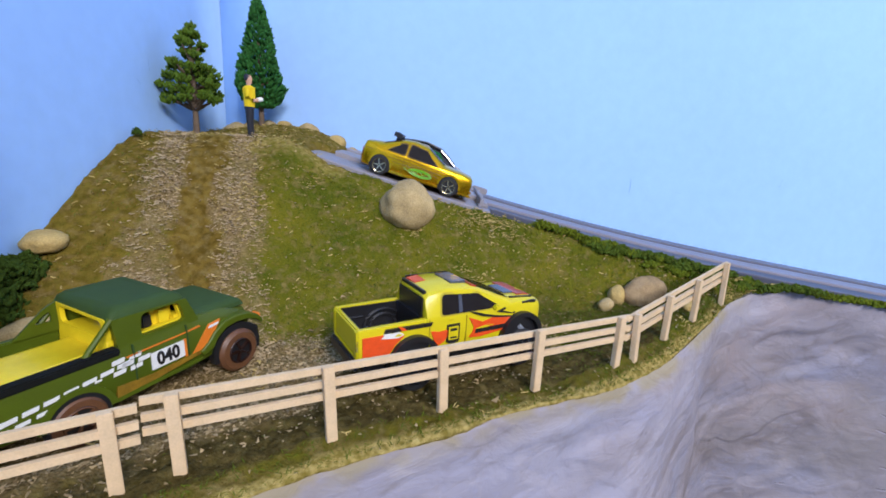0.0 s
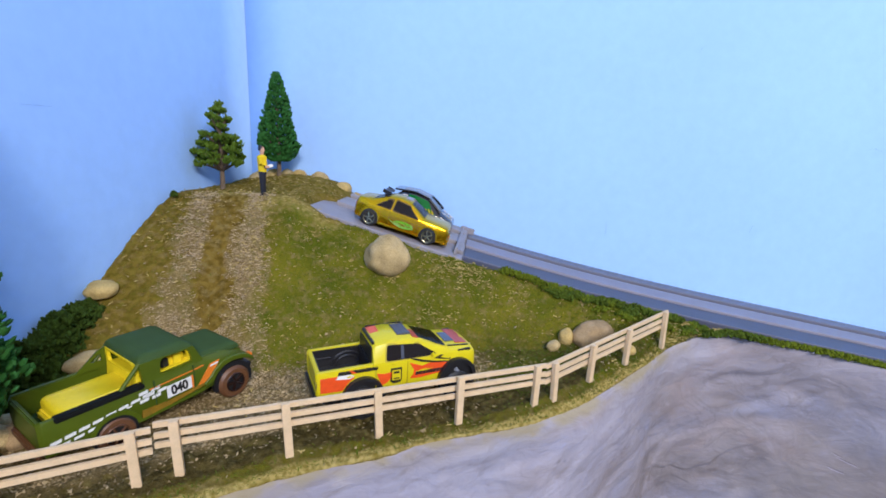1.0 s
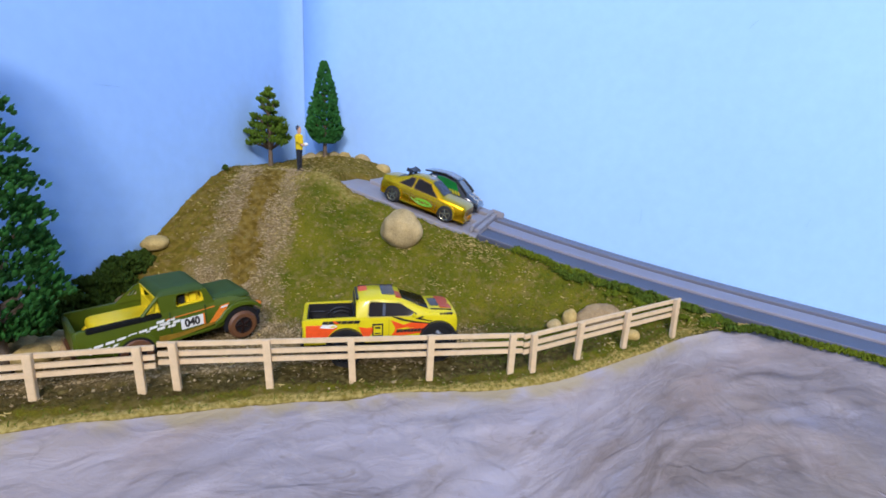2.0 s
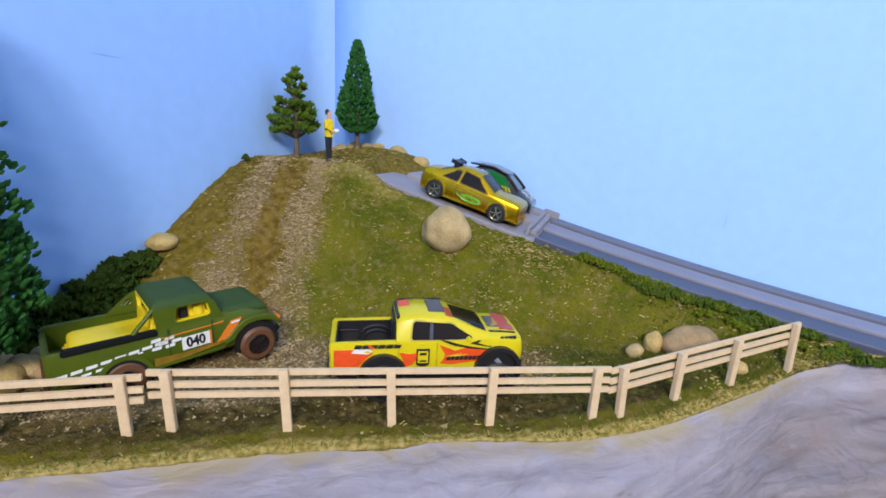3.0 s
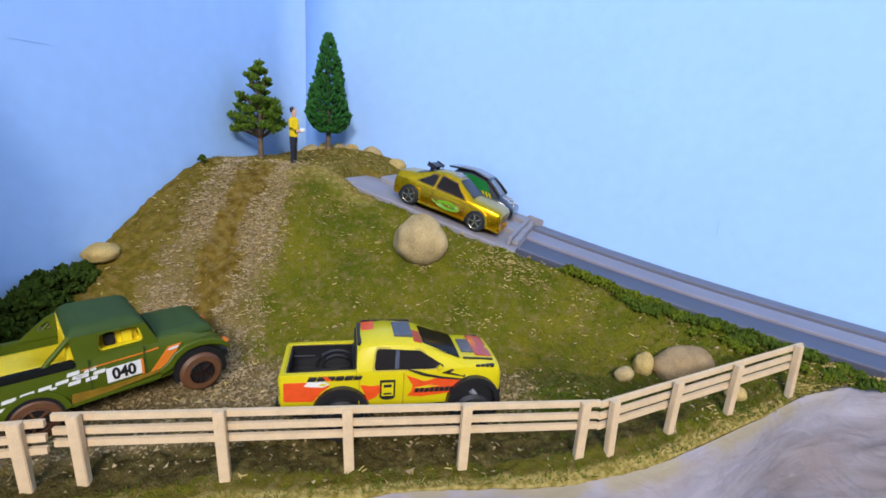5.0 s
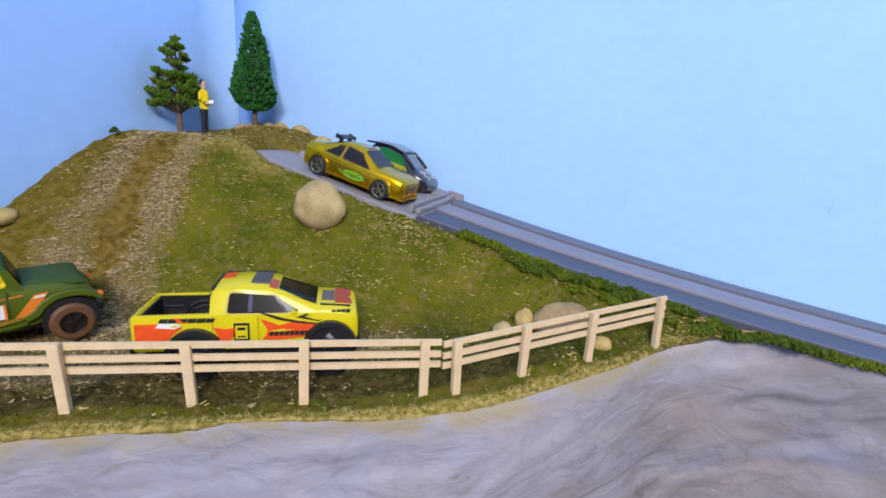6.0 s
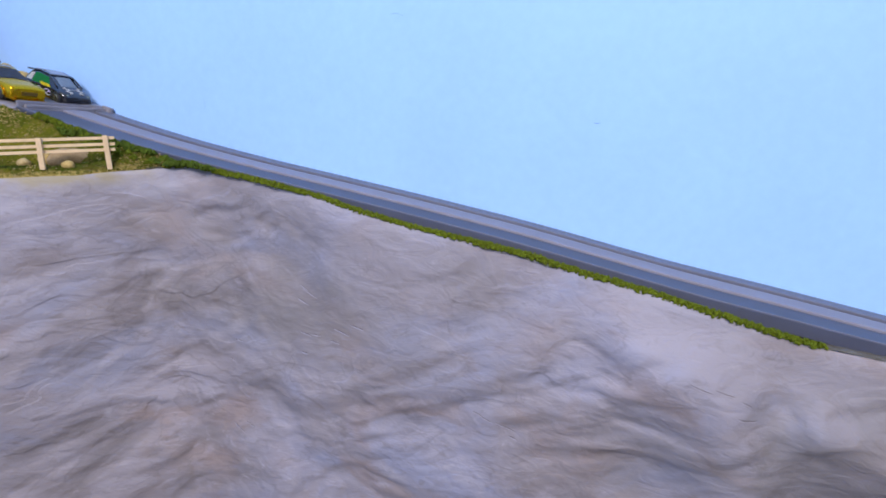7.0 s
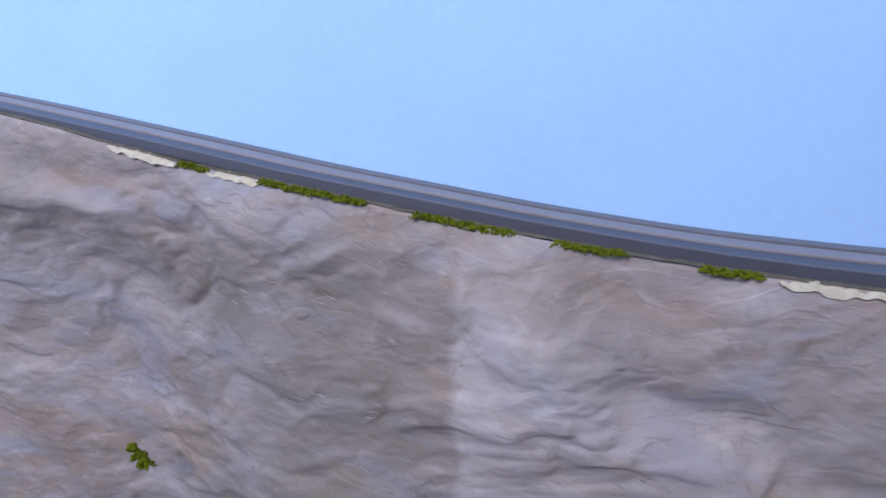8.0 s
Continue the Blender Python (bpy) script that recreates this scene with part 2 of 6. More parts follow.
        el.new(mid).color = (1, 1, 1, 1)
        open_ramp.color_ramp.elements[0].position, open_ramp.color_ramp.elements[1].position = 0.50, 0.62
        open_ramp.color_ramp.elements[1].color = (0.24, 0.24, 0.24, 1)
        ln.new(line.outputs[0], peak.inputs[0])
        ln.new(gate.outputs[0], open_ramp.inputs[0])
        both = n.new("ShaderNodeMath")
        both.operation = "MULTIPLY"
        ln.new(peak.outputs[0], both.inputs[0])
        ln.new(open_ramp.outputs[0], both.inputs[1])
        mx = n.new("ShaderNodeMix")
        mx.data_type = "RGBA"
        ln.new(both.outputs[0], mx.inputs[0])
        ln.new(last, mx.inputs[6])
        mx.inputs[7].default_value = (*tone, 1)
        last = mx.outputs[2]
    ln.new(last, b.inputs["Base Color"])
    fine = n.new("ShaderNodeTexNoise")
    fine.inputs["Scale"].default_value, fine.inputs["Detail"].default_value, fine.inputs["Distortion"].default_value = 45, 6, 1.5
    ln.new(mp.outputs[0], fine.inputs["Vector"])
    bp = n.new("ShaderNodeBump")
    bp.inputs["Strength"].default_value, bp.inputs["Distance"].default_value = 0.7, 0.0017
    ln.new(fine.outputs[0], bp.inputs["Height"])
    grain = n.new("ShaderNodeTexNoise")
    grain.inputs["Scale"].default_value, grain.inputs["Detail"].default_value, grain.inputs["Distortion"].default_value = 120, 4, 0.8
    ln.new(mp.outputs[0], grain.inputs["Vector"])
    gp = n.new("ShaderNodeBump")
    gp.inputs["Strength"].default_value, gp.inputs["Distance"].default_value = 0.6, 0.0007
    ln.new(grain.outputs[0], gp.inputs["Height"])
    ln.new(gp.outputs[0], bp.inputs["Normal"])
    # short crisp lips of trowelled plaster, in some places only
    lay, where, steps = n.new("ShaderNodeTexNoise"), n.new("ShaderNodeTexNoise"), n.new("ShaderNodeValToRGB")
    for tex, k, det, dist in ((lay, 12, 2, 0.5), (where, 7, 2, 0.3)):
        tex.inputs["Scale"].default_value, tex.inputs["Detail"].default_value, tex.inputs["Distortion"].default_value = k, det, dist
        ln.new(mp.outputs[0], tex.inputs["Vector"])
    el = steps.color_ramp.elements
    el[0].position, el[1].position = 0.36, 0.66
    for at, v in ((0.425, 0.15), (0.445, 0.42), (0.515, 0.50), (0.535, 0.78), (0.600, 0.86)):
        el.new(at).color = (v, v, v, 1)
    keep = n.new("ShaderNodeValToRGB")
    keep.color_ramp.elements[0].position, keep.color_ramp.elements[1].position = 0.46, 0.60
    ln.new(lay.outputs[0], steps.inputs[0])
    ln.new(where.outputs[0], keep.inputs[0])
    lip = n.new("ShaderNodeBump")
    lip.inputs["Distance"].default_value = 0.0018
    ln.new(keep.outputs[0], lip.inputs["Strength"])
    ln.new(steps.outputs[0], lip.inputs["Height"])
    ln.new(bp.outputs[0], lip.inputs["Normal"])
    ln.new(lip.outputs[0], b.inputs["Normal"])
    return m


HILL = zoned("flocked_hill_scenery")
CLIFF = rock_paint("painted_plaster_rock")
# darker than the rock, so the lit ledge top draws no bright line
LEDGE = mat("darkened_ledge_plaster", (0.13, 0.122, 0.105), 0.9, vary=0.4, scale=200, fine=1500, bump=0.4)
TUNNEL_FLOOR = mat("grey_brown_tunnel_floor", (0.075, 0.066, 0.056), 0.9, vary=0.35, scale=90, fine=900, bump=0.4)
TUNNEL = mat("near_black_tunnel", (0.030, 0.026, 0.028), 0.9, vary=0.3, scale=60, fine=600, bump=0.2)


# ---- mesh helpers ----
def mesh_of(bm, name, smooth=40):
    bmesh.ops.recalc_face_normals(bm, faces=bm.faces)
    me = bpy.data.meshes.new(name)
    if smooth:
        for f in bm.faces:
            f.smooth = True
        for e in bm.edges:
            e.smooth = len(e.link_faces) == 2 and e.calc_face_angle(0) < radians(smooth)
    bm.to_mesh(me)
    bm.free()
    return me


def thing(name, at=None, label="", category="", group="", kind=""):
    ob = new(name)
    ob.empty_display_size = 0.01
    if at is not None:
        ob.matrix_basis = at
    return tagged(ob, label, category, group, kind)


def part(name, bm, material, parent, label="", smooth=40, bevel=0.0, at=None):
    me = mesh_of(bm, name, smooth) if isinstance(bm, bmesh.types.BMesh) else bm
    if not me.materials:
        me.materials.append(material)
    ob = new(name, me)
    ob.parent = parent
    if at is not None:
        ob.matrix_basis = at
    if bevel:
        mod = ob.modifiers.new("soft_edges", "BEVEL")
        mod.width, mod.segments, mod.limit_method, mod.angle_limit = bevel, 2, "ANGLE", radians(35)
    return tagged(ob, label)


def solo(name, bm, material, at=None, label="", category="", group="", kind="", smooth=40):
    me = mesh_of(bm, name, smooth) if isinstance(bm, bmesh.types.BMesh) else bm
    if not me.materials:
        me.materials.append(material)
    ob = new(name, me)
    if at is not None:
        ob.matrix_basis = at
    return tagged(ob, label, category, group, kind)


def box(x0, x1, y0, y1, z0, z1, bev=0.0, bm=None):
    bm = bm or bmesh.new()
    m = Matrix.Translation(((x0 + x1) / 2, (y0 + y1) / 2, (z0 + z1) / 2)) @ Matrix.Diagonal((x1 - x0, y1 - y0, z1 - z0, 1))
    vs = bmesh.ops.create_cube(bm, size=1, matrix=m)["verts"]
    if bev:
        es = list({e for v in vs for e in v.link_edges})
        bmesh.ops.bevel(bm, geom=es, offset=bev, segments=2, affect="EDGES", clamp_overlap=True)
    return bm


def sheet(nx, ny, fn):
    """A grid as pydata: fn(i, j) gives a place."""
    vs = [fn(i, j) for j in range(ny) for i in range(nx)]
    fs = [(j * nx + i, j * nx + i + 1, (j + 1) * nx + i + 1, (j + 1) * nx + i) for j in range(ny - 1) for i in range(nx - 1)]
    return vs, fs


def pydata(name, vs, fs, smooth=True):
    me = bpy.data.meshes.new(name)
    me.from_pydata(vs, [], fs)
    if smooth:
        me.shade_smooth()
    me.update()
    return me


def prism(pts, y0, y1, bm=None):
    """A flat outline in x and z, given a thickness along y."""
    bm = bm or bmesh.new()
    a = [bm.verts.new((x, y0, z)) for x, z in pts]
    b = [bm.verts.new((x, y1, z)) for x, z in pts]
    bm.faces.new(a)
    bm.faces.new(b[::-1])
    for i in range(len(pts)):
        j = (i + 1) % len(pts)
        bm.faces.new((a[i], a[j], b[j], b[i]))
    return bm


def tube(path, radii, seg=7, bm=None):
    bm = bm or bmesh.new()
    rings = []
    for k, (p, r) in enumerate(zip(path, radii)):
        p = Vector(p)
        d = (Vector(path[min(k + 1, len(path) - 1)]) - Vector(path[max(k - 1, 0)])).normalized()
        s = d.orthogonal().normalized()
        t = d.cross(s)
        rings.append([bm.verts.new(p + r * (math.cos(6.2832 * i / seg) * s + math.sin(6.2832 * i / seg) * t)) for i in range(seg)])
    for a, b in zip(rings, rings[1:]):
        for i in range(seg):
            bm.faces.new((a[i], a[(i + 1) % seg], b[(i + 1) % seg], b[i]))
    bm.faces.new(rings[0][::-1])
    bm.faces.new(rings[-1])
    return bm


def knots(xs, ys, smooth=False):
    xs, ys = np.array(xs, float), np.array(ys, float)
    return lambda x: float(np.interp(x, xs, ys))


def fbm(p, scale, octaves=4):
    return noise.fractal(Vector(p) * scale, 0.8, 2.1, octaves)


# ---- the plan: profiles of track, rim and hill ----
WALL_Y, WALL_X = 0.207, -0.1545
TRACK_F, TRACK_B = 0.127, 0.2065
_rail = knots([-0.14, -0.08, -0.04, 0.0, 0.023, 0.078, 0.126, 0.2, 0.232, 0.335, 0.416, 0.515, 0.578, 0.646, 0.76, 0.887, 1.057, 1.143, 1.187, 1.275, 1.45, 1.9],
              [0.089, 0.0716, 0.0602, 0.0493, 0.0430, 0.0305, 0.0207, 0.008, 0.0034, -0.0122, -0.0255, -0.0450, -0.0548, -0.0665, -0.0868, -0.1098, -0.1362, -0.1468, -0.151, -0.1565, -0.161, -0.164])


def rail(x):
    """Height of the track's rails, smoothed."""
    return sum(_rail(x + d) * w for d, w in ((-0.03, 1), (-0.015, 2), (0, 3), (0.015, 2), (0.03, 1))) / 9


rim_y = knots([-0.20, -0.16, -0.096, -0.06, -0.03, 0.0065, 0.047, 0.0635, 0.09, 0.12, 0.15, 0.17, 0.2, 0.3, 2.0],
              [-0.150, -0.118, -0.0735, -0.0475, -0.0235, -0.0065, 0.0145, 0.0245, 0.0465, 0.078, 0.108, 0.1205, 0.1245, 0.1235, 0.1225])
toe_y = knots([-0.16, -0.13, -0.105, -0.083, -0.057, -0.036, 0.01, 0.041, 0.081, 0.14], [-0.02, -0.004, 0.03, 0.033, 0.044, 0.048, 0.060, 0.086, 0.094, 0.1])
top_y = knots([-0.16, -0.13, -0.1, -0.083, -0.057, 0.01, 0.16], [0.112, 0.111, 0.117, 0.12, 0.122, 0.124, 0.1265])
base_z = knots([-0.16, -0.095, -0.045, 0.035, 0.07, 0.1, 0.14, 0.17, 0.2], [0.001, 0.0008, -0.0014, -0.0014, 0.0008, 0.0022, 0.005, 0.006, 0.004])


def crest_z(x):
    if x < -0.088:
        return 0.0755
    t = min(1.0, (x + 0.088) / 0.025)
    return (1 - t) * 0.0755 + t * (rail(x) - (0.0035 if x < 0.0 else 0.0035 - 0.0016 * min(1.0, x / 0.03)))


def step(t):
    t = max(0.0, min(1.0, t))
    return 0.6 * t * t * (3 - 2 * t) + 0.4 * t


rim_lift = knots([0.13, 0.17, 0.2, 0.23, 0.29, 0.325, 0.36, 0.40, 0.5, 0.54, 0.57, 0.64, 0.70, 0.74, 0.80, 0.9],
                 [0.0, 0.003, 0.0045, 0.005, 0.005, 0.002, 0.001, 0.0018, 0.0018, 0.0, -0.0015, 0.003, 0.0025, 0.0, -0.002, -0.0005])


def rim_z(x):
    a = -0.0025 + 0.0015 * math.sin(60 * x)
    t = max(0.0, min(1.0, (x - 0.13) / 0.06))
    wave = 0.0010 * noise.noise(Vector((x * 26, 2.7, 0))) + 0.0004 * noise.noise(Vector((x * 90, 6.1, 0)))
    return (1 - t) * a + t * (rail(x) - 0.0075 + rim_lift(x) + wave)


def hill_z(x, y):
    b = base_z(x)
    if x > 0.13:
        b = min(b, rail(x) - 0.006)
    z = b + (crest_z(x) - b) * step((y - toe_y(x)) / (top_y(x) - toe_y(x)))
    if y > 0.115 and x < -0.055:
        z += 0.0075 * math.exp(-((x + 0.112) / 0.034) ** 2 - ((y - 0.19) / 0.030) ** 2)
    if y > TRACK_F - 0.003:
        u = max(0.0, min(1.0, (y - 0.150) / 0.035))
        k = max(0.0, min(1.0, (x + 0.082 - 0.026 * u * u * (3 - 2 * u)) / 0.007))
        low = min(z, rail(x) - 0.0095)
        z = z + (low - z) * k * max(0.0, min(1.0, (y - TRACK_F + 0.003) / 0.004))
    # falls off to the rim
    d = y - rim_y(x)
    if d < 0.012:
        t = max(0, d) / 0.012
        z = (1 - t) ** 2 * (rim_z(x) - z) + z
    return z


def left_rut(y):
    return -0.128 + 0.30 * (0.089 - y)


def right_rut(y):
    return -0.1 + 0.34 * (0.102 - y)


def ruts(x, y):
    """The two wheel tracks of pale shavings down the slope, with ragged sides."""
    wob = 0.0055 * noise.noise(Vector((x, y, 0)) * 70) + 0.0045 * noise.noise(Vector((x, y, 5)) * 240)
    t = max(0.0, min(1.0, (y - 0.010) / 0.02))
    low = max(0.0, min(1.0, (0.075 - y) / 0.05))
    worn = max(0.25, min(1.0, 0.85 + 0.9 * noise.noise(Vector((x, y, 8)) * 55) + 0.6 * noise.noise(Vector((x, y, 3)) * 170)))
    left = max(0.0, min(1.0, (0.0096 + 0.003 * low - abs(x + wob - left_rut(y) + 0.003 * low)) / 0.0070)) * (0.85 if y < 0.110 else max(0.0, 0.85 - (y - 0.110) / 0.008))
    right = max(0.0, min(1.0, (0.0112 + 0.002 * low - abs(x + wob - right_rut(y))) / 0.0070)) * (1.0 if y < 0.117 else max(0.0, 1.0 - (y - 0.117) / 0.006))
    return max(left, right) * t * worn


def zones(x, y):
    """Shares of earth, gravel, dark soil with painted shade, and dry rim."""
    t = max(0.0, min(1.0, (y - 0.012) / 0.02))
    rut = ruts(x, y)
    mid = math.exp(-((x - (left_rut(y) + right_rut(y)) / 2) / 0.016) ** 2) * t * (1 if y < 0.13 else 0.5)
    yard = 1 - max(0, min(1, (y - toe_y(x) + 0.008) / 0.014))
    yard *= max(0, min(1, (0.050 - x) / 0.03))
    d = y - rim_y(x)
    front = max(0.0, min(1.0, (0.022 - d) / 0.010))
    gravel = max(rut, yard * (1 - front) * 0.9)
    slope = max(0.0, min(1.0, (-0.075 - x) / 0.03)) * 0.8
    earth = max(mid * 1.5, yard * 0.7, slope, 0.75 if y > 0.118 and x < -0.055 else 0)
    crest = max(0.0, 1 - abs(y - 0.119) / 0.011) * max(0.0, min(1.0, (-0.045 - x) / 0.02)) * max(0.0, min(1.0, (x + 0.148) / 0.01))
    dry = max(0.0, min(1.0, (0.0046 - d) / 0.0022)) * 1.1
    strip = max(0.0, min(1.0, (0.036 - d) / 0.010)) * max(0.0, min(1.0, (0.12 - x) / 0.03))
    # green tufts keep to a band just above the rim
    band = max(0.0, 1 - abs(d - 0.0075) / 0.005) * max(0.0, min(1.0, 0.75 + 1.6 * noise.noise(Vector((x * 34, 3.1, 0)))))
    # dark soil before the fence and in the yard, deepened in place of shade
    soil_shade = max(strip * (1.15 if d > 0.010 else 0.6) * (0.75 if x < -0.07 else 1.0), yard * 0.35) * (1 - 0.8 * band)
    dry = max(dry, 0.75 * crest, 0.2 if y > 0.128 and x < -0.05 else 0.0, 0.95 * math.exp(-((x + 0.100) / 0.010) ** 2 - ((y - 0.112) / 0.008) ** 2))
    # shade of the slope and the pickup, painted dark along the slope's foot
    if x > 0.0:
        soil_shade = max(soil_shade, 0.6 * min(1.0, x / 0.03) * math.exp(-((y - toe_y(x) + 0.006) / 0.015) ** 2))
    return max(earth * (1 - front * 0.4), 0.45 * front * (1 - band)) * (1 - 0.6 * rut), gravel, soil_shade, dry


# ---- room ----
def slab(name, x0, x1, y0, y1, z0, z1, m, label):
    return solo(name, box(x0, x1, y0, y1, z0, z1), m, label=label, category=name.split("_")[0], kind="structure", smooth=0)


def painted_wall(name, place, x0, x1, z0, z1, label, depth):
    """A wall with a slightly wavy painted face and real thickness. place(u, z, d) puts it."""
    nx, nz = 90, 40
    vs, fs = sheet(nx, nz, lambda i, j: place(x0 + (x1 - x0) * i / (nx - 1), z0 + (z1 - z0) * j / (nz - 1), 0.0006 * noise.noise((i * 0.35, j * 0.35, x0 * 9))))
    n0 = len(vs)
    for u, z in ((x0, z0), (x1, z0), (x1, z1), (x0, z1)):
        vs.append(place(u, z, depth))
    ring = [0, nx - 1, nx * nz - 1, nx * (nz - 1)]
    fs.append((n0, n0 + 1, n0 + 2, n0 + 3))
    fs.append(tuple(range(nx)) + (n0 + 1, n0))
    fs.append(tuple(nx * (nz - 1) + i for i in range(nx)) + (n0 + 2, n0 + 3))
    fs.append(tuple(j * nx for j in range(nz)) + (n0 + 3, n0))
    fs.append(tuple(j * nx + nx - 1 for j in range(nz)) + (n0 + 2, n0 + 1))
    me = pydata(name, vs, fs)
    me.materials.append(SKY)
    return tagged(new(name, me), label, "wall", kind="structure")


painted_wall("wall_back", lambda u, z, d: (u, WALL_Y + d, z), WALL_X, 3.0, -1.0, 1.5, "light blue painted backdrop wall behind the track", 0.08)
painted_wall("wall_left", lambda u, z, d: (WALL_X - d, u, z), -3.0, WALL_Y, -1.0, 1.5, "light blue painted side wall beside the hill", 0.08)
def scuff(wall, place, pts, width):
    """A thin dark scratch or smear on a painted wall."""
    bm = tube([place(u, z) for u, z in pts], [width * (0.4 if k in (0, len(pts) - 1) else 1.0) for k in range(len(pts))], 5)
    return part("scuff", bm, SCUFF, wall, smooth=40)


SCUFF = mat("blue_grey_scuff", (0.32, 0.51, 0.82), 0.8, vary=0.3, scale=300, fine=1500, bump=0.0)
wall_back, wall_left = bpy.data.objects["wall_back"], bpy.data.objects["wall_left"]
for pts, w in (([(0.1285, 0.058), (0.1290, 0.052), (0.1283, 0.047)], 0.00022), ([(0.1770, 0.181), (0.1785, 0.1835), (0.1815, 0.186)], 0.0003), ([(0.4535, 0.0472), (0.4557, 0.0468), (0.4590, 0.0470)], 0.0004),
               ([(0.160, 0.050), (0.166, 0.049)], 0.0003), ([(0.235, 0.062), (0.233, 0.056)], 0.0004), ([(0.300, 0.120), (0.306, 0.121), (0.311, 0.119)], 0.0003)):
    scuff(wall_back, lambda u, z: (u, WALL_Y - 0.0003, z), pts, w * 0.5)
for pts, w in (([(0.113, 0.101), (0.116, 0.0985)], 0.0004), ([(0.020, 0.121), (0.034, 0.121)], 0.00025), ([(0.1235, 0.112), (0.124, 0.106)], 0.0003), ([(0.192, 0.1605), (0.194, 0.160)], 0.0005)):
    scuff(wall_left, lambda u, z: (WALL_X + 0.0003, u, z), pts, w * 0.5)
slab("wall_right", 3.0, 3.08, -3.0, WALL_Y, -1.0, 1.5, WHITE, "plain white wall closing the room")
slab("wall_front", WALL_X, 3.0, -3.08, -3.0, -1.0, 1.5, WHITE, "plain white wall closing the room")
slab("floor", WALL_X, 3.0, -3.0, WALL_Y, -1.05, -1.0, FLOOR, "plain grey floor of the room")
slab("ceiling", WALL_X, 3.0, -3.0, WALL_Y, 1.5, 1.55, WHITE, "plain white ceiling of the room")


# ---- hill and cliff ----
def build_hill():
    nx, ny = 400, 220
    x0, x1 = WALL_X + 0.0005, 0.26

    lip = ((0.0045, -0.0100), (0.0022, -0.0040), (0.0004, -0.0020), (-0.0004, -0.0012), (-0.0005, -0.0006), (-0.0002, -0.0002))

    def at(i, j):
        x = x0 + (x1 - x0) * i / (nx - 1)
        if j < len(lip):
            # the scenery rolls over the rim and runs into the rock
            k = 0.8 + 0.7 * noise.noise(Vector((x * 75, 1.3, 0))) + 0.2 * noise.noise(Vector((x * 260, 5.3, 0)))
            fade = max(0.0, min(1.0, (0.165 - x) / 0.03))
            z = hill_z(x, rim_y(x)) + lip[j][1] * max(0.25, k)
            return x, rim_y(x) + lip[j][0] * fade + 0.004 * (1 - fade) + 0.0004 * noise.noise(Vector((x * 300, j, 0))), z
        a = rim_y(x)
        b = WALL_Y - 0.0005
        y = a + (b - a) * (j - len(lip)) / (ny - 1 - len(lip))
        z = hill_z(x, y)
        e, g, soil_shade, d = zones(x, y)
        soft = min(1.0, 0.15 + (y - a) / 0.006)
        rough = (0.0011 + 0.0006 * g) * soft
        z += rough * fbm((x, y, z), 150, 4) + 0.0007 * soft * fbm((x, y, z + 3), 600, 2)
        return x, y, z

    vs, fs = sheet(nx, ny, at)
    me = pydata("hill", vs, fs)
    me.materials.append(HILL)
    zs = [zones(v[0], v[1]) for v in vs]
    for k, key in enumerate(("earth", "gravel", "soil_shade", "dry")):
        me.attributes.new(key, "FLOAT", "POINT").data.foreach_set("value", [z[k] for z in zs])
    return tagged(new("ground", me), "model hill with green flock, gravel ruts and dry rim", "ground", kind="structure")


build_hill()

CAVE_X, CAVE_Z, CAVE_W, CAVE_H = 0.268, -0.420, 0.078, 0.084


def in_cave(x, z):
    if x < 0.254:
        return False
    return z < CAVE_Z + CAVE_H * math.sqrt(max(0.0, 1 - ((x - CAVE_X) / CAVE_W) ** 2)) if abs(x - CAVE_X) < CAVE_W else False


# soft folds of the plaster: from, to, width, height
FOLDS = ((0.523, -0.085, 0.575, -0.235, 0.026, 0.018), (0.590, -0.118, 0.700, -0.148, 0.020, 0.011), (1.070, -0.170, 1.085, -0.420, 0.050, 0.009),
         (1.130, -0.220, 1.235, -0.300, 0.024, -0.012), (0.020, -0.105, 0.130, -0.160, 0.026, 0.007), (0.640, -0.245, 0.780, -0.270, 0.024, 0.006))


def terrace(v, w):
    """A smooth rise with a short steep edge."""
    return math.tanh(v / w)


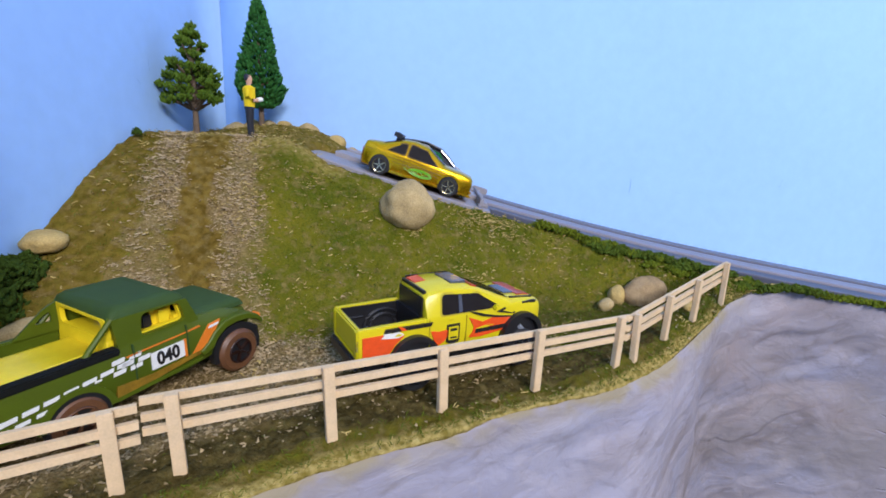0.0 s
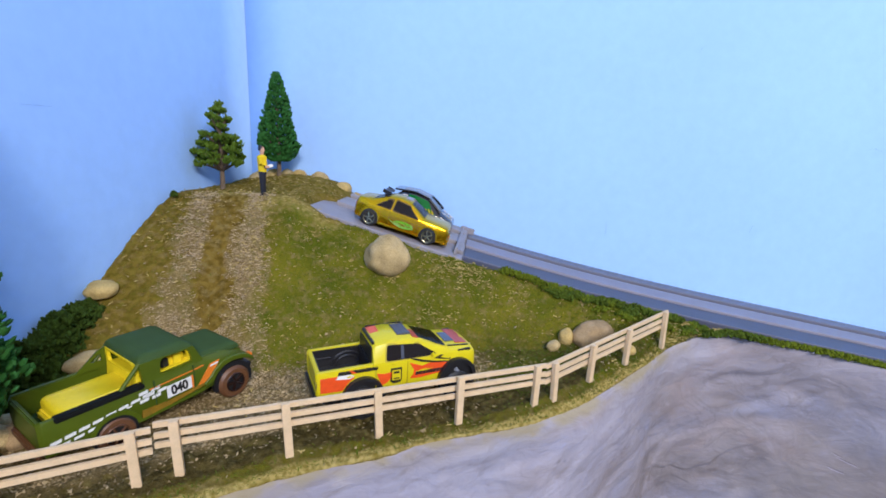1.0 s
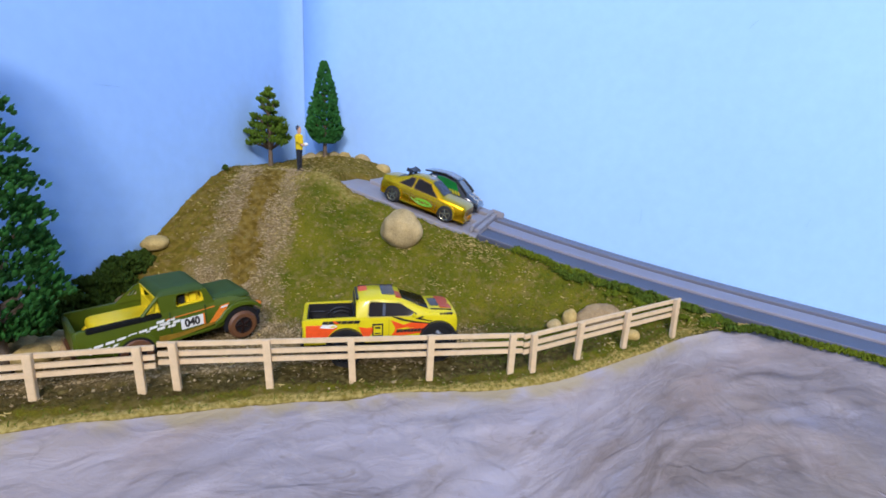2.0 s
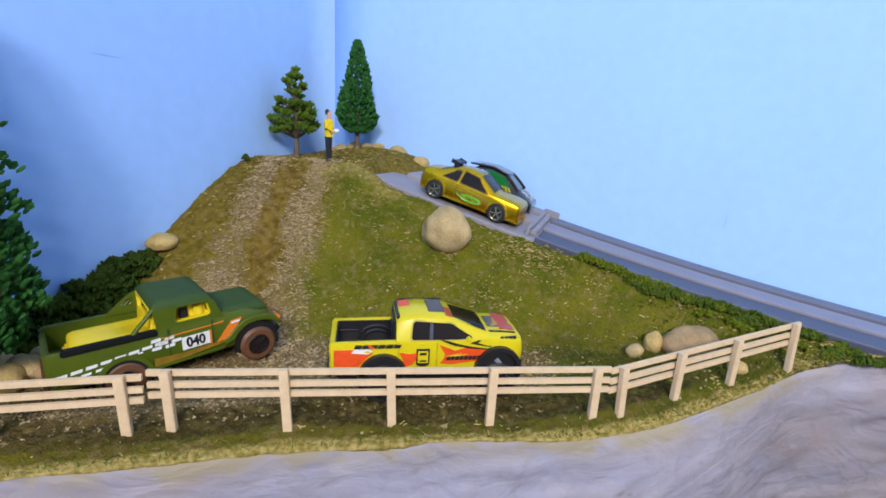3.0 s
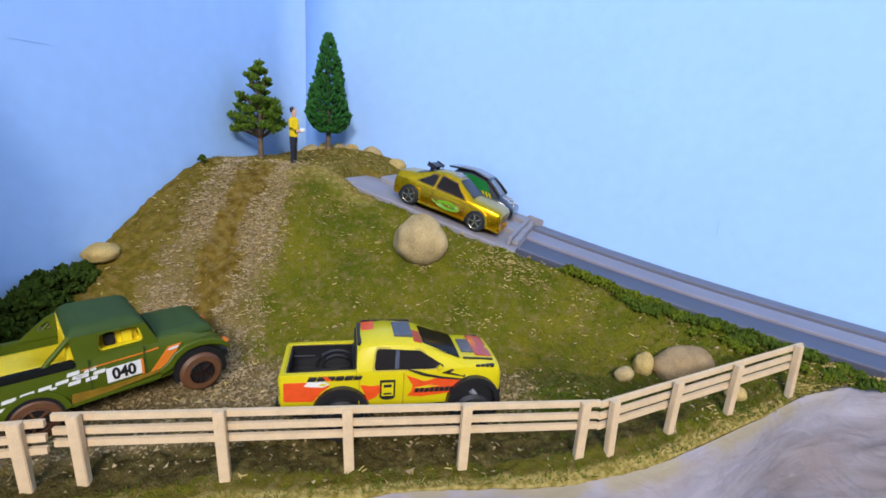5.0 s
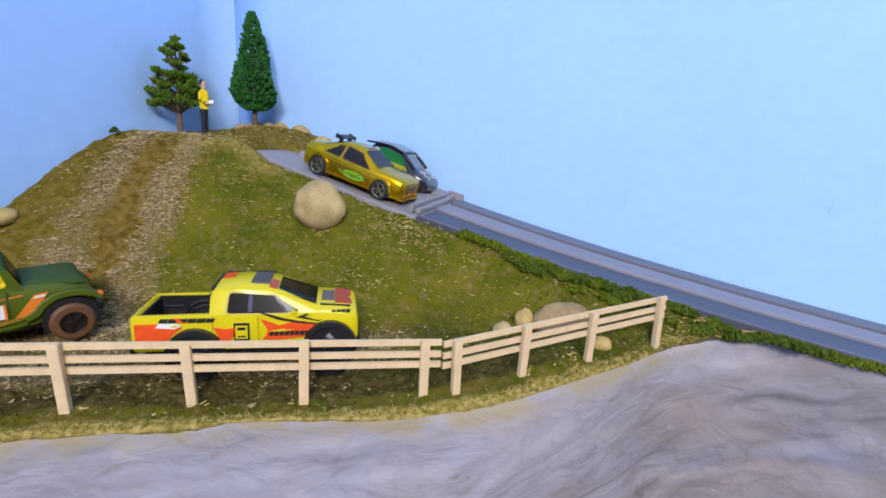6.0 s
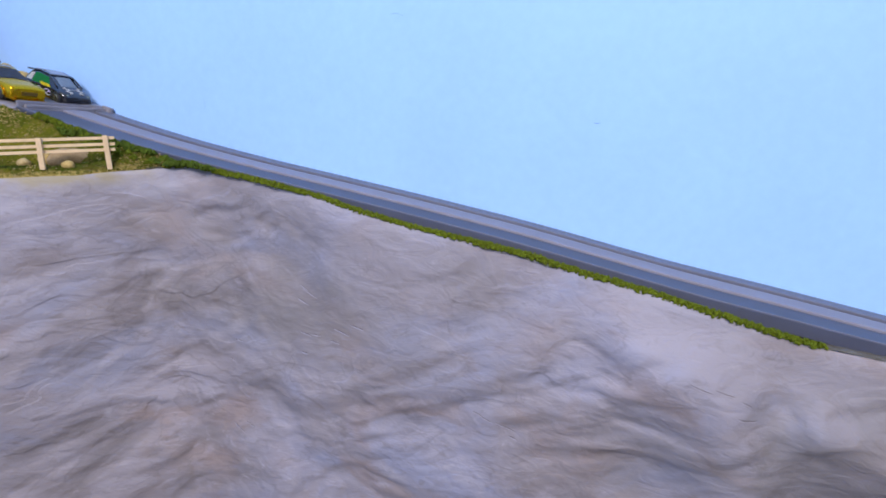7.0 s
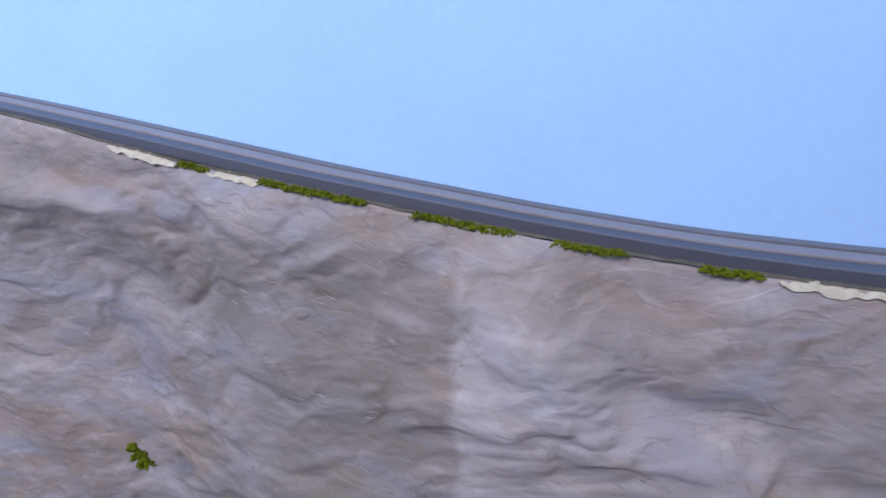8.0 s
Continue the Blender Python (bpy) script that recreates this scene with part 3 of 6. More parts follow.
def cliff_bulge(x, z):
    big = noise.noise_vector(Vector((x, 0.3, z)) * 7.0)
    mid = noise.noise_vector(Vector((x, 0.9, z)) * 22.0)
    u = x + 0.045 * big.x + 0.010 * mid.x
    w = z + 0.040 * big.z + 0.010 * mid.z
    a, c = u * 0.93 + w * 0.36, w * 0.93 - u * 0.36
    out = 0.009 * fbm((u, 0.5, w), 6.5, 3) + 0.0009 * fbm((a, 1.5, c * 1.8), 40, 3)
    # overlapping folds, strong in some places and missing in others
    for k, (sc, st, h, edge) in enumerate(((8.0, 1.5, 0.0022, 0.10), (17.0, 1.8, 0.0014, 0.09), (36.0, 2.0, 0.0008, 0.10))):
        n = noise.noise(Vector((a * sc, 4.0 + k, c * sc * st)))
        m = max(0.0, min(1.0, 0.55 + 1.5 * noise.noise(Vector((x * sc * 0.55, 9.0 + k, z * sc * 0.55)))))
        out += h * m * terrace(n, edge + 0.25 * (1 - m))
        # a fine crease where a fold folds over
        out -= 0.30 * h * m * m * math.exp(-((n + edge) / (edge * 0.5)) ** 2)
    # the face leans back under the lip
    out -= 0.040 * math.exp(-((u - 0.68) / 0.13) ** 2) * max(0.0, min(1.0, (-0.145 - w) / 0.12))
    for xa, za, xb, zb, wd, h in FOLDS:
        dx, dz = xb - xa, zb - za
        t = max(0.0, min(1.0, ((u - xa) * dx + (w - za) * dz) / (dx * dx + dz * dz)))
        px, pz = u - xa - t * dx, w - za - t * dz
        out += h * math.exp(-(px * px + pz * pz) / (wd * wd)) * (1 - 0.5 * t)
    return out


def cliff_place(x, z):
    """A place on the rock face."""
    top = rim_z(x) - 0.0004
    k = (rim_y(x + 0.004) - rim_y(x - 0.004)) / 0.008
    n = Vector((k, -1, 0)).normalized()
    grow = min(1.0, (top - z) / 0.03)
    out = cliff_bulge(x, z) * (0.25 + 0.75 * grow) + 0.0035 * math.sqrt(max(0.0, grow)) - 0.004 * grow
    return x + n.x * out, rim_y(x) + n.y * out, z


def build_cliff():
    nx, nz = 900, 300
    x0, x1, drop = WALL_X + 0.001, 1.75, 0.52

    def at(i, j):
        x = x0 + (x1 - x0) * (i / (nx - 1)) ** 1.12
        t = j / (nz - 1)
        top = rim_z(x) - 0.0004
        z = top - drop * t if t < 0.96 else top - drop * 0.96 + (-1.0 - top + drop * 0.96) * (t - 0.96) / 0.04
        return cliff_place(x, z)

    vs, fs = sheet(nx, nz, at)
    fs = [f for f in fs if not in_cave(sum(vs[k][0] for k in f) / 4, sum(vs[k][2] for k in f) / 4)]
    # a ledge joins the rim to the track's foot
    me = pydata("cliff", vs, fs)
    me.materials.append(CLIFF)
    # paler along the top and brown low down, both uneven
    pale_mix, umber_shade, stain = [], [], []
    for x, y, z in vs:
        n = fbm((x, 2.0, z), 14, 4)
        deep = rim_z(x) - z
        pale_mix.append(max(0.0, min(0.6, 0.42 * math.exp(-(deep / 0.045) ** 2) * max(0.35, min(1.0, (x + 0.02) / 0.10)) * max(0.30, min(1.0, (0.30 - x) / 0.12)) * (1 + 1.4 * n))))
        stain.append(max(0.0, min(0.8, 0.85 * math.exp(-(deep / (0.0065 + 0.004 * max(0.0, n))) ** 2) * max(0.0, min(1.0, (0.17 - x) / 0.03)) * (1 + 1.6 * fbm((x, 6.0, z), 90, 3)))))
        # a pale upright pillar with a crisp edge
        edge = 1.005 + 0.010 * noise.noise(Vector((0, 7, z * 24)))
        if edge < x < 1.16:
            pale_mix[-1] = max(pale_mix[-1], 0.42 * min(1.0, (x - edge) / 0.008) * max(0.0, 1 - (x - 1.05) / 0.10) * min(1.0, deep / 0.05))
        low = max(0.0, min(1.0, (x - 0.72) / 0.10)) * max(0.0, min(1.0, (1.01 - x) / 0.06)) * max(0.0, min(1.0, (-0.13 - z) / 0.06))
        # shade round the beak and under the track's rim, painted in umber
        beak = math.exp(-((x - 0.570) / 0.075) ** 2 - ((z + 0.130) / 0.06) ** 2)
        patch = math.exp(-((x - 0.27) / 0.10) ** 2 - ((z + 0.085) / 0.045) ** 2)
        umber_shade.append(max(0.0, min(0.75, max(0.55 * low, 0.95 * beak, 0.6 * patch) * (1 + 1.1 * n))))
    me.attributes.new("pale_mix", "FLOAT", "POINT").data.foreach_set("value", pale_mix)
    me.attributes.new("stain", "FLOAT", "POINT").data.foreach_set("value", stain)
    me.attributes.new("umber_shade", "FLOAT", "POINT").data.foreach_set("value", umber_shade)
    return tagged(new("cliff", me), "grey painted plaster rock face below the track", "cliff", kind="structure")


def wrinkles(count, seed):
    """Groups of short, nearly level wrinkles in the plaster: painted shade as a thin dark line over painted light on a
    pale lip.
    """
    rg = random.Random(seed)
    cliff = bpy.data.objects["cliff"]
    dark = mat("painted_crease_shade", (0.135, 0.118, 0.122), 0.9, vary=0.3, scale=200, fine=900, bump=0.2)
    pale = mat("painted_lip_light", (0.310, 0.286, 0.312), 0.8, vary=0.2, scale=200, fine=900, bump=0.2)
    for _ in range(count):
        cx = rg.uniform(0.10, 1.4)
        cz = rim_z(cx) - rg.uniform(0.015, 0.20)
        slant = rg.gauss(-0.22, 0.14)
        for _ in range(rg.randint(2, 4)):
            x0, z0 = cx + rg.uniform(-0.014, 0.014), cz + rg.uniform(-0.011, 0.011)
            l, bend, w = rg.uniform(0.006, 0.016), rg.uniform(-0.5, 0.5), rg.uniform(0.00025, 0.00045)
            # relief put into colour: dark line for the shaded fold, pale for its lit edge
            for name, m, drop, wide in (("painted_crease", dark, 0.0, 1.0), ("lip", pale, 0.0009, 1.5)):
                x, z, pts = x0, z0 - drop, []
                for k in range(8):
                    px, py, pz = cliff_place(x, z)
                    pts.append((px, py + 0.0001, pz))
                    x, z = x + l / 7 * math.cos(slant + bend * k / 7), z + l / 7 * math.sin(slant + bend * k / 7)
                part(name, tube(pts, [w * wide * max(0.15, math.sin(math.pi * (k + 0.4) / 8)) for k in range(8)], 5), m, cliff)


build_cliff()
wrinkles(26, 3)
slab("cliff_end", 1.742, 1.748, 0.130, 0.206, -1.0, -0.175, CLIFF, "plain grey plaster closing the far end of the rock")


def build_ledge():
    nx, ny = 700, 7

    def at(i, j):
        x = 0.16 + (1.75 - 0.16) * i / (nx - 1)
        a, b = rim_y(x) - 0.0012, TRACK_F + 0.006
        y = a + (b - a) * j / (ny - 1)
        return x, y, rim_z(x) + 0.0006 * fbm((x, y, 0), 120, 3) + 0.001 * (j > 0)

    vs, fs = sheet(nx, ny, at)
    me = pydata("ledge", vs, fs)
    me.materials.append(LEDGE)
    return tagged(new("ledge", me), "narrow grey plaster ledge under the track edge", "ledge", kind="structure")


build_ledge()


def build_cave():
    """A short arched tunnel behind the opening."""
    bm = bmesh.new()
    rings = []
    for k in range(10):
        y = 0.1275 + 0.0082 * k
        s = 1.04 - 0.01 * k
        rings.append([bm.verts.new((CAVE_X + 0.006 * k + CAVE_W * s * math.cos(a), y, CAVE_Z + CAVE_H * s * math.sin(a))) for a in [math.pi * i / 24 for i in range(25)]])
    for a, b in zip(rings, rings[1:]):
        for i in range(24):
            bm.faces.new((a[i], a[i + 1], b[i + 1], b[i]))
    bm.faces.new(rings[-1])
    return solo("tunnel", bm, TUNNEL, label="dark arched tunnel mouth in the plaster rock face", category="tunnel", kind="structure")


build_cave()


# ---- race track ----
def sweep(x0, x1, section, dz=0.0, step_x=0.012):
    """Sweeps a closed outline of (y, height over the rails) along the track."""
    bm = bmesh.new()
    n = max(2, int((x1 - x0) / step_x))
    rings = []
    for i in range(n + 1):
        x = x0 + (x1 - x0) * i / n
        rings.append([bm.verts.new((x, y, rail(x) + dz + h)) for y, h in section])
    for a, b in zip(rings, rings[1:]):
        for i in range(len(section)):
            j = (i + 1) % len(section)
            bm.faces.new((a[i], a[j], b[j], b[i]))
    bm.faces.new(rings[0])
    bm.faces.new(rings[-1][::-1])
    return bm


def bar(y0, y1, h0, h1, c=0.0006):
    return [(y0, h0), (y1, h0), (y1, h1 - c), (y1 - c, h1), (y0 + c, h1), (y0, h1 - c)]


track = thing("race_track", label="two-lane blue-grey plastic toy race track running downhill", category="toy track")
TX0, TX1 = 0.0235, 1.74
part("base", sweep(TX0, TX1, bar(TRACK_F + 0.002, TRACK_B, -0.0065, -0.0032)), TRACK, track, smooth=30)
part("front_rail", sweep(TX0, TX1, bar(TRACK_F, TRACK_F + 0.0035, -0.0075, 0.0)), TRACK, track, smooth=30)
# highlight on the rail's top edge, put in as a paler strip
part("rail_highlight", sweep(TX0, TX1, bar(TRACK_F + 0.0004, TRACK_F + 0.0012, -0.0004, 0.0003, 0.0002)), TRACK_M, track, "painted highlight along the top edge of the front rail", smooth=30)
part("front_lane", sweep(TX0, TX1, bar(TRACK_F + 0.0036, 0.1615, -0.0034, -0.0022)), TRACK, track, smooth=30)
part("middle_rail", sweep(TX0, TX1, bar(0.1620, 0.1835, -0.0034, -0.0006)), TRACK_L, track, "paler grey raised middle strip", smooth=30)
part("back_lane", sweep(TX0, TX1, bar(0.1840, 0.1895, -0.0034, -0.0026)), TRACK, track, smooth=30)
part("back_rail", sweep(TX0, TX1, bar(0.1900, TRACK_B, -0.0065, 0.0)), TRACK_M, track, smooth=30)

ramp = thing("launch_ramp", label="light grey plastic start ramp with raised ridges", category="toy ramp")
part("plate", sweep(-0.0775, TX0 - 0.0004, bar(TRACK_F - 0.002, TRACK_B, -0.0072, -0.0016)), RAMP, ramp, smooth=30)
part("middle_ridge", sweep(-0.068, TX0 - 0.001, bar(0.1580, 0.1830, -0.0018, 0.0012)), RAMP, ramp, smooth=30)
part("back_ridge", sweep(-0.068, TX0 - 0.001, bar(0.1900, TRACK_B, -0.0018, 0.0022)), RAMP, ramp, smooth=30)

# ---- start gate ----
def on_track(x, y, up=0.0):
    """A pose on the track's surface, nose down the slope."""
    tilt = math.degrees(math.atan2(rail(x + 0.01) - rail(x - 0.01), 0.02))
    return pose(x, y, rail(x) - 0.0016 + up, 0, -tilt, 0)


gate = thing("start_gate", on_track(0.018, 0.165), "light grey plastic start gate holding the cars", "start gate")
part("flap", box(-0.0010, 0.0010, -0.034, 0.036, 0, 0.0048, 0.0004), RAMP, gate)
part("hinge_block", box(0.0010, 0.0046, -0.030, -0.006, 0, 0.0026, 0.0006), RAMP, gate)
part("hinge_block", box(0.0010, 0.0046, 0.008, 0.034, 0, 0.0030, 0.0006), RAMP, gate)
part("lever", box(-0.002, 0.009, 0.0365, 0.0405, 0, 0.0055, 0.0006), RAMP, gate)


# ---- fence ----
def fence_run(posts, ends, heights, label):
    """Square posts with three rails behind them."""
    run = thing("fence", label=label, category="fence", group="fence along the rim")
    d = (Vector(posts[-1]) - Vector(posts[0])).normalized()
    turn = math.degrees(math.atan2(d.y, d.x))
    rng = random.Random(len(posts) * 7 + int(posts[0][0] * 1000))
    for (x, y), (z0, z1) in zip(posts, heights):
        bm = box(-0.00145, 0.00145, -0.0011, 0.0011, z0 - z1 - 0.003, 0.0004, 0.0002)
        part("post", bm, WOOD, run, at=pose(x, y, z1, rng.uniform(-2, 2), rng.uniform(-2.5, 2.5), turn + rng.uniform(-4, 4)))
    side = Vector((-d.y, d.x))
    zs0, zs1 = heights[0][1], heights[-1][1]
    a, b = Vector(ends[0]) + side * 0.0017, Vector(ends[1]) + side * 0.0017
    for drop in (0.0011, 0.0052, 0.0088):
        bm = bmesh.new()
        n = 8
        rings = []
        for i in range(n + 1):
            p = a.lerp(b, i / n)
            # heights follow the posts along the run
            t = (p - Vector(posts[0])).dot(d)
            xs = [(Vector(q) - Vector(posts[0])).dot(d) for q in posts]
            slope, lift = np.polyfit(xs, [h[1] for h in heights], 1)
            z = float(slope * t + lift) - drop
            w, h = 0.0006, 0.00095
            rings.append([bm.verts.new((p.x + side.x * sy * w, p.y + side.y * sy * w, z + sz * h)) for sy, sz in ((-1, -1), (1, -1), (1, 1), (-1, 1))])
        for r, s in zip(rings, rings[1:]):
            for i in range(4):
                bm.faces.new((r[i], r[(i + 1) % 4], s[(i + 1) % 4], s[i]))
        bm.faces.new(rings[0])
        bm.faces.new(rings[-1])
        part("rail", bm, WOOD, run, smooth=20)
    return run


fence_run([(-0.160, -0.0975), (-0.130, -0.0775), (-0.1005, -0.0587), (-0.0710, -0.0400)], [(-0.163, -0.0995), (-0.0662, -0.0370)],
          [(0.0, 0.0195)] * 4, "pale stripwood fence with three rails behind the yard")
fence_run([(-0.0614, -0.0324), (-0.0300, -0.0164), (-0.0003, 0.0), (0.0310, 0.0139), (0.0638, 0.0319)], [(-0.0672, -0.0349), (0.0688, 0.0343)],
          [(0.0012, 0.0198), (0.0014, 0.0199), (0.0, 0.0186), (0.0022, 0.0202), (0.0025, 0.0191)], "pale stripwood fence with three rails in front of the pickup")
fence_run([(0.0726, 0.0392), (0.0930, 0.0569), (0.1154, 0.0775), (0.1412, 0.1013)], [(0.0693, 0.0366), (0.1448, 0.1046)],
          [(0.002, 0.0178), (0.004, 0.0200), (0.005, 0.0216), (0.0055, 0.0246)], "pale stripwood fence with three rails rising beside the stones")


# ---- cars ----
def ring_section(kind, zb, wb, zs, ws, zt, wt, floor):
    """Half outline of a body from under to top."""
    zm = zb + 0.45 * (zs - zb)
    low = [(0, zb), (wb * 0.97, zb), (wb + 0.6 * (ws - wb) + 0.0002, zm), (ws, zs)]
    if kind == "bed":
        return low + [(ws - 0.0005, zt), (ws - 0.0022, zt), (ws - 0.0024, floor), (0, floor)]
    if kind == "hood":
        return low + [(ws * 0.95, zs + 0.55 * (zt - zs)), (wt, zt - 0.0003), (wt * 0.6, zt), (0, zt + 0.0002)]
    return low + [(ws * 0.985, zs + 0.0006), (wt, zt - 0.0011), (wt * 0.86, zt - 0.0001), (0, zt + 0.0003)]


def body_mesh(stations, floor=0.0, faces=None):
    bm = bmesh.new()
    rings = []
    for kind, x, zb, wb, zs, ws, zt, wt in stations:
        half = ring_section(kind, zb, wb, zs, ws, zt, wt, floor)
        full = [(-y, z) for y, z in half] + [(y, z) for y, z in half[-2:0:-1]]
        rings.append([bm.verts.new((x, y, z)) for y, z in full])
    n = len(rings[0])
    for a, b in zip(rings, rings[1:]):
        for i in range(n):
            bm.faces.new((a[i], a[(i + 1) % n], b[(i + 1) % n], b[i]))
    bm.faces.new(rings[0])
    bm.faces.new(rings[-1][::-1])
    bmesh.ops.remove_doubles(bm, verts=bm.verts, dist=0.00001)
    return bm


def params(stations, x):
    """The body's belt and roof edge at x: half widths and heights."""
    xs = [s[1] for s in stations]
    ws, zs, wt, zt = (np.interp(x, xs, [s[k] for s in stations]) for k in (5, 4, 7, 6))
    return (ws * 0.985, zs + 0.0006), (wt, zt - 0.0011)


def side_glass(stations, x0b, x1b, x0t, x1t, f0, f1, side, proud=0.00022):
    """A window laid on the cabin's side: bottom from x0b to x1b, top from x0t to x1t, f as shares of its height."""
    bm = bmesh.new()
    rows = []
    for j in range(5):
        v = j / 4
        f = f0 + (f1 - f0) * v
        row = []
        for i in range(9):
            u = i / 8
            x = (x0b + (x1b - x0b) * u) * (1 - v) + (x0t + (x1t - x0t) * u) * v
            (wa, za), (wb, zb) = params(stations, x)
            row.append(bm.verts.new((x, side * (wa + (wb - wa) * f + proud), za + (zb - za) * f)))
        rows.append(row)
    for a, b in zip(rows, rows[1:]):
        for i in range(8):
            bm.faces.new((a[i], a[i + 1], b[i + 1], b[i]))
    bmesh.ops.solidify(bm, geom=bm.faces[:], thickness=0.0002)
    return bm


def screen_glass(x0, z0, w0, x1, z1, w1, proud=0.00025):
    """A windscreen or back window across the car."""
    bm = bmesh.new()
    nx = Vector((z0 - z1, 0, x1 - x0)).normalized()
    if nx.z < 0:
        nx = -nx
    rows = []
    for j in range(5):
        v = j / 4
        row = []
        for i in range(9):
            u = i / 4 - 1
            w = w0 + (w1 - w0) * v
            p = Vector((x0 + (x1 - x0) * v, u * w, z0 + (z1 - z0) * v - 0.0006 * u ** 4)) + nx * proud
            row.append(bm.verts.new(p))
        rows.append(row)
    for a, b in zip(rows, rows[1:]):
        for i in range(8):
            bm.faces.new((a[i], a[i + 1], b[i + 1], b[i]))
    bmesh.ops.solidify(bm, geom=bm.faces[:], thickness=0.0002)
    return bm


def lathe(profile, seg=28, capped=True):
    """Turns an outline of (radius, y) round the y axis."""
    bm = bmesh.new()
    rings = [[bm.verts.new((r * math.cos(6.28319 * k / seg), y, r * math.sin(6.28319 * k / seg))) for k in range(seg)] for r, y in profile]
    for a, b in zip(rings, rings[1:]):
        for k in range(seg):
            bm.faces.new((a[k], a[(k + 1) % seg], b[(k + 1) % seg], b[k]))
    if capped:
        bm.faces.new(rings[0])
        bm.faces.new(rings[-1][::-1])
    return bm


def wheel(car, x, y, r, width, tyre, rim, spokes, share=0.66, dish=None):
    """A tyre with a spoked rim as its part; the open face looks away from the car."""
    s = 1 if y > 0 else -1
    c = width * 0.16
    w = part("wheel", lathe([(r * share, 0), (r - c, 0), (r, -c), (r, -width + c), (r - c, -width), (r * 0.5, -width)], 28, False), tyre, car, at=pose(x, y, r, 0, 0, 0 if s > 0 else 180))
    rr = r * share
    rim_ob = part("rim", lathe([(rr, -0.0001), (rr * 0.92, 0.0002), (rr * 0.88, -0.0008), (rr * 0.2, -0.0008), (rr * 0.2, -0.0003), (rr * 0.02, -0.0001)], 24, False), dish or rim, w)
    bm = lathe([(rr * 0.98, 0.0001), (rr * 0.94, 0.0004), (rr * 0.88, 0.0003), (rr * 0.87, -0.0004), (rr * 0.98, 0.0001)], 24, False) if dish else bmesh.new()
    for k in range(spokes):
        a = 6.28319 * k / spokes
        one = box(rr * 0.10, rr * 0.9, -0.0009, 0.0002, -rr * 0.07, rr * 0.07)
        bmesh.ops.transform(one, matrix=Matrix.Rotation(a, 4, "Y"), verts=one.verts)
        me = bpy.data.meshes.new("spoke")
        one.to_mesh(me)
        one.free()
        bm.from_mesh(me)
        bpy.data.meshes.remove(me)
    spider = mesh_of(bm, "spokes")
    spider.materials.append(rim)
    ob = new("spokes", spider)
    ob.parent = w
    tagged(ob, "")
    return w


def arch(car, x, y, z, r0, r1, material, thick=0.0006, a0=0.0, a1=math.pi, name="wheel_arch"):
    """A half ring round a wheel on the car's side, or, where r0 is nought, a dark half disc painted in for the arch's
    shaded gap.
    """
    n = 18
    out = [(x + r1 * math.cos(a0 + (a1 - a0) * k / n), z + r1 * math.sin(a0 + (a1 - a0) * k / n)) for k in range(n + 1)]
    inn = [(x + r0 * math.cos(a0 + (a1 - a0) * k / n), z + r0 * math.sin(a0 + (a1 - a0) * k / n)) for k in range(n, -1, -1)] if r0 > 0 else []
    s = 1 if y > 0 else -1
    return part(name, prism(out + inn, y - s * 0.0015, y + s * thick), material, car, smooth=30)


def decal(car, pts, y, material, name="decal", label="", thick=0.00025):
    s = 1 if y > 0 else -1
    return part(name, prism(pts, y - s * 0.0006, y + s * thick), material, car, label, smooth=0)


def lettering(text, size, material, parent, at, name="number"):
    cu = bpy.data.curves.new(name, "FONT")
    cu.body, cu.size, cu.extrude, cu.offset = text, size, 0.0001, size * 0.035
    cu.align_x, cu.align_y = "CENTER", "CENTER"
    tmp = bpy.data.objects.new("letters", cu)
    scene.collection.objects.link(tmp)
    bpy.context.view_layer.update()
    me = bpy.data.meshes.new_from_object(tmp.evaluated_get(bpy.context.evaluated_depsgraph_get()))
    me.materials.clear()
    bpy.data.objects.remove(tmp)
    return part(name, me, material, parent, at=at)


def rounded(pts, r, n=4):
    """A flat outline with its corners cut to arcs."""
    out = []
    for k, p in enumerate(pts):
        p, a, b = Vector(p), Vector(pts[k - 1]), Vector(pts[(k + 1) % len(pts)])
        da, db = (a - p), (b - p)
        q0, q1 = p + da.normalized() * min(r, da.length * 0.45), p + db.normalized() * min(r, db.length * 0.45)
        for i in range(n + 1):
            t = i / n
            out.append(tuple(q0 * (1 - t) ** 2 + p * 2 * t * (1 - t) + q1 * t * t))
    return out


def ring_panel(outer, inner, y0, y1):
    """A plate in x and z with a hole: both outlines have as many points."""
    bm = bmesh.new()
    loops = [[bm.verts.new((x, y, z)) for x, z in pts] for pts, y in ((outer, y0), (inner, y0), (inner, y1), (outer, y1))]
    n = len(outer)
    for a, b in zip(loops, loops[1:] + loops[:1]):
        for i in range(n):
            bm.faces.new((a[i], a[(i + 1) % n], b[(i + 1) % n], b[i]))
    return bm


def cap(rings):
    """A closed shape from rings of (x0, x1, half width, z), each a rounded rectangle."""
    bm = bmesh.new()
    loops = []
    for x0, x1, w, z in rings:
        pts = rounded([(x0, -w), (x1, -w), (x1, w), (x0, w)], 0.0014, 3)
        loops.append([bm.verts.new((x, y, z)) for x, y in pts])
    for a, b in zip(loops, loops[1:]):
        for i in range(len(a)):
            bm.faces.new((a[i], a[(i + 1) % len(a)], b[(i + 1) % len(a)], b[i]))
    bm.faces.new(loops[0][::-1])
    bm.faces.new(loops[-1])
    return bm


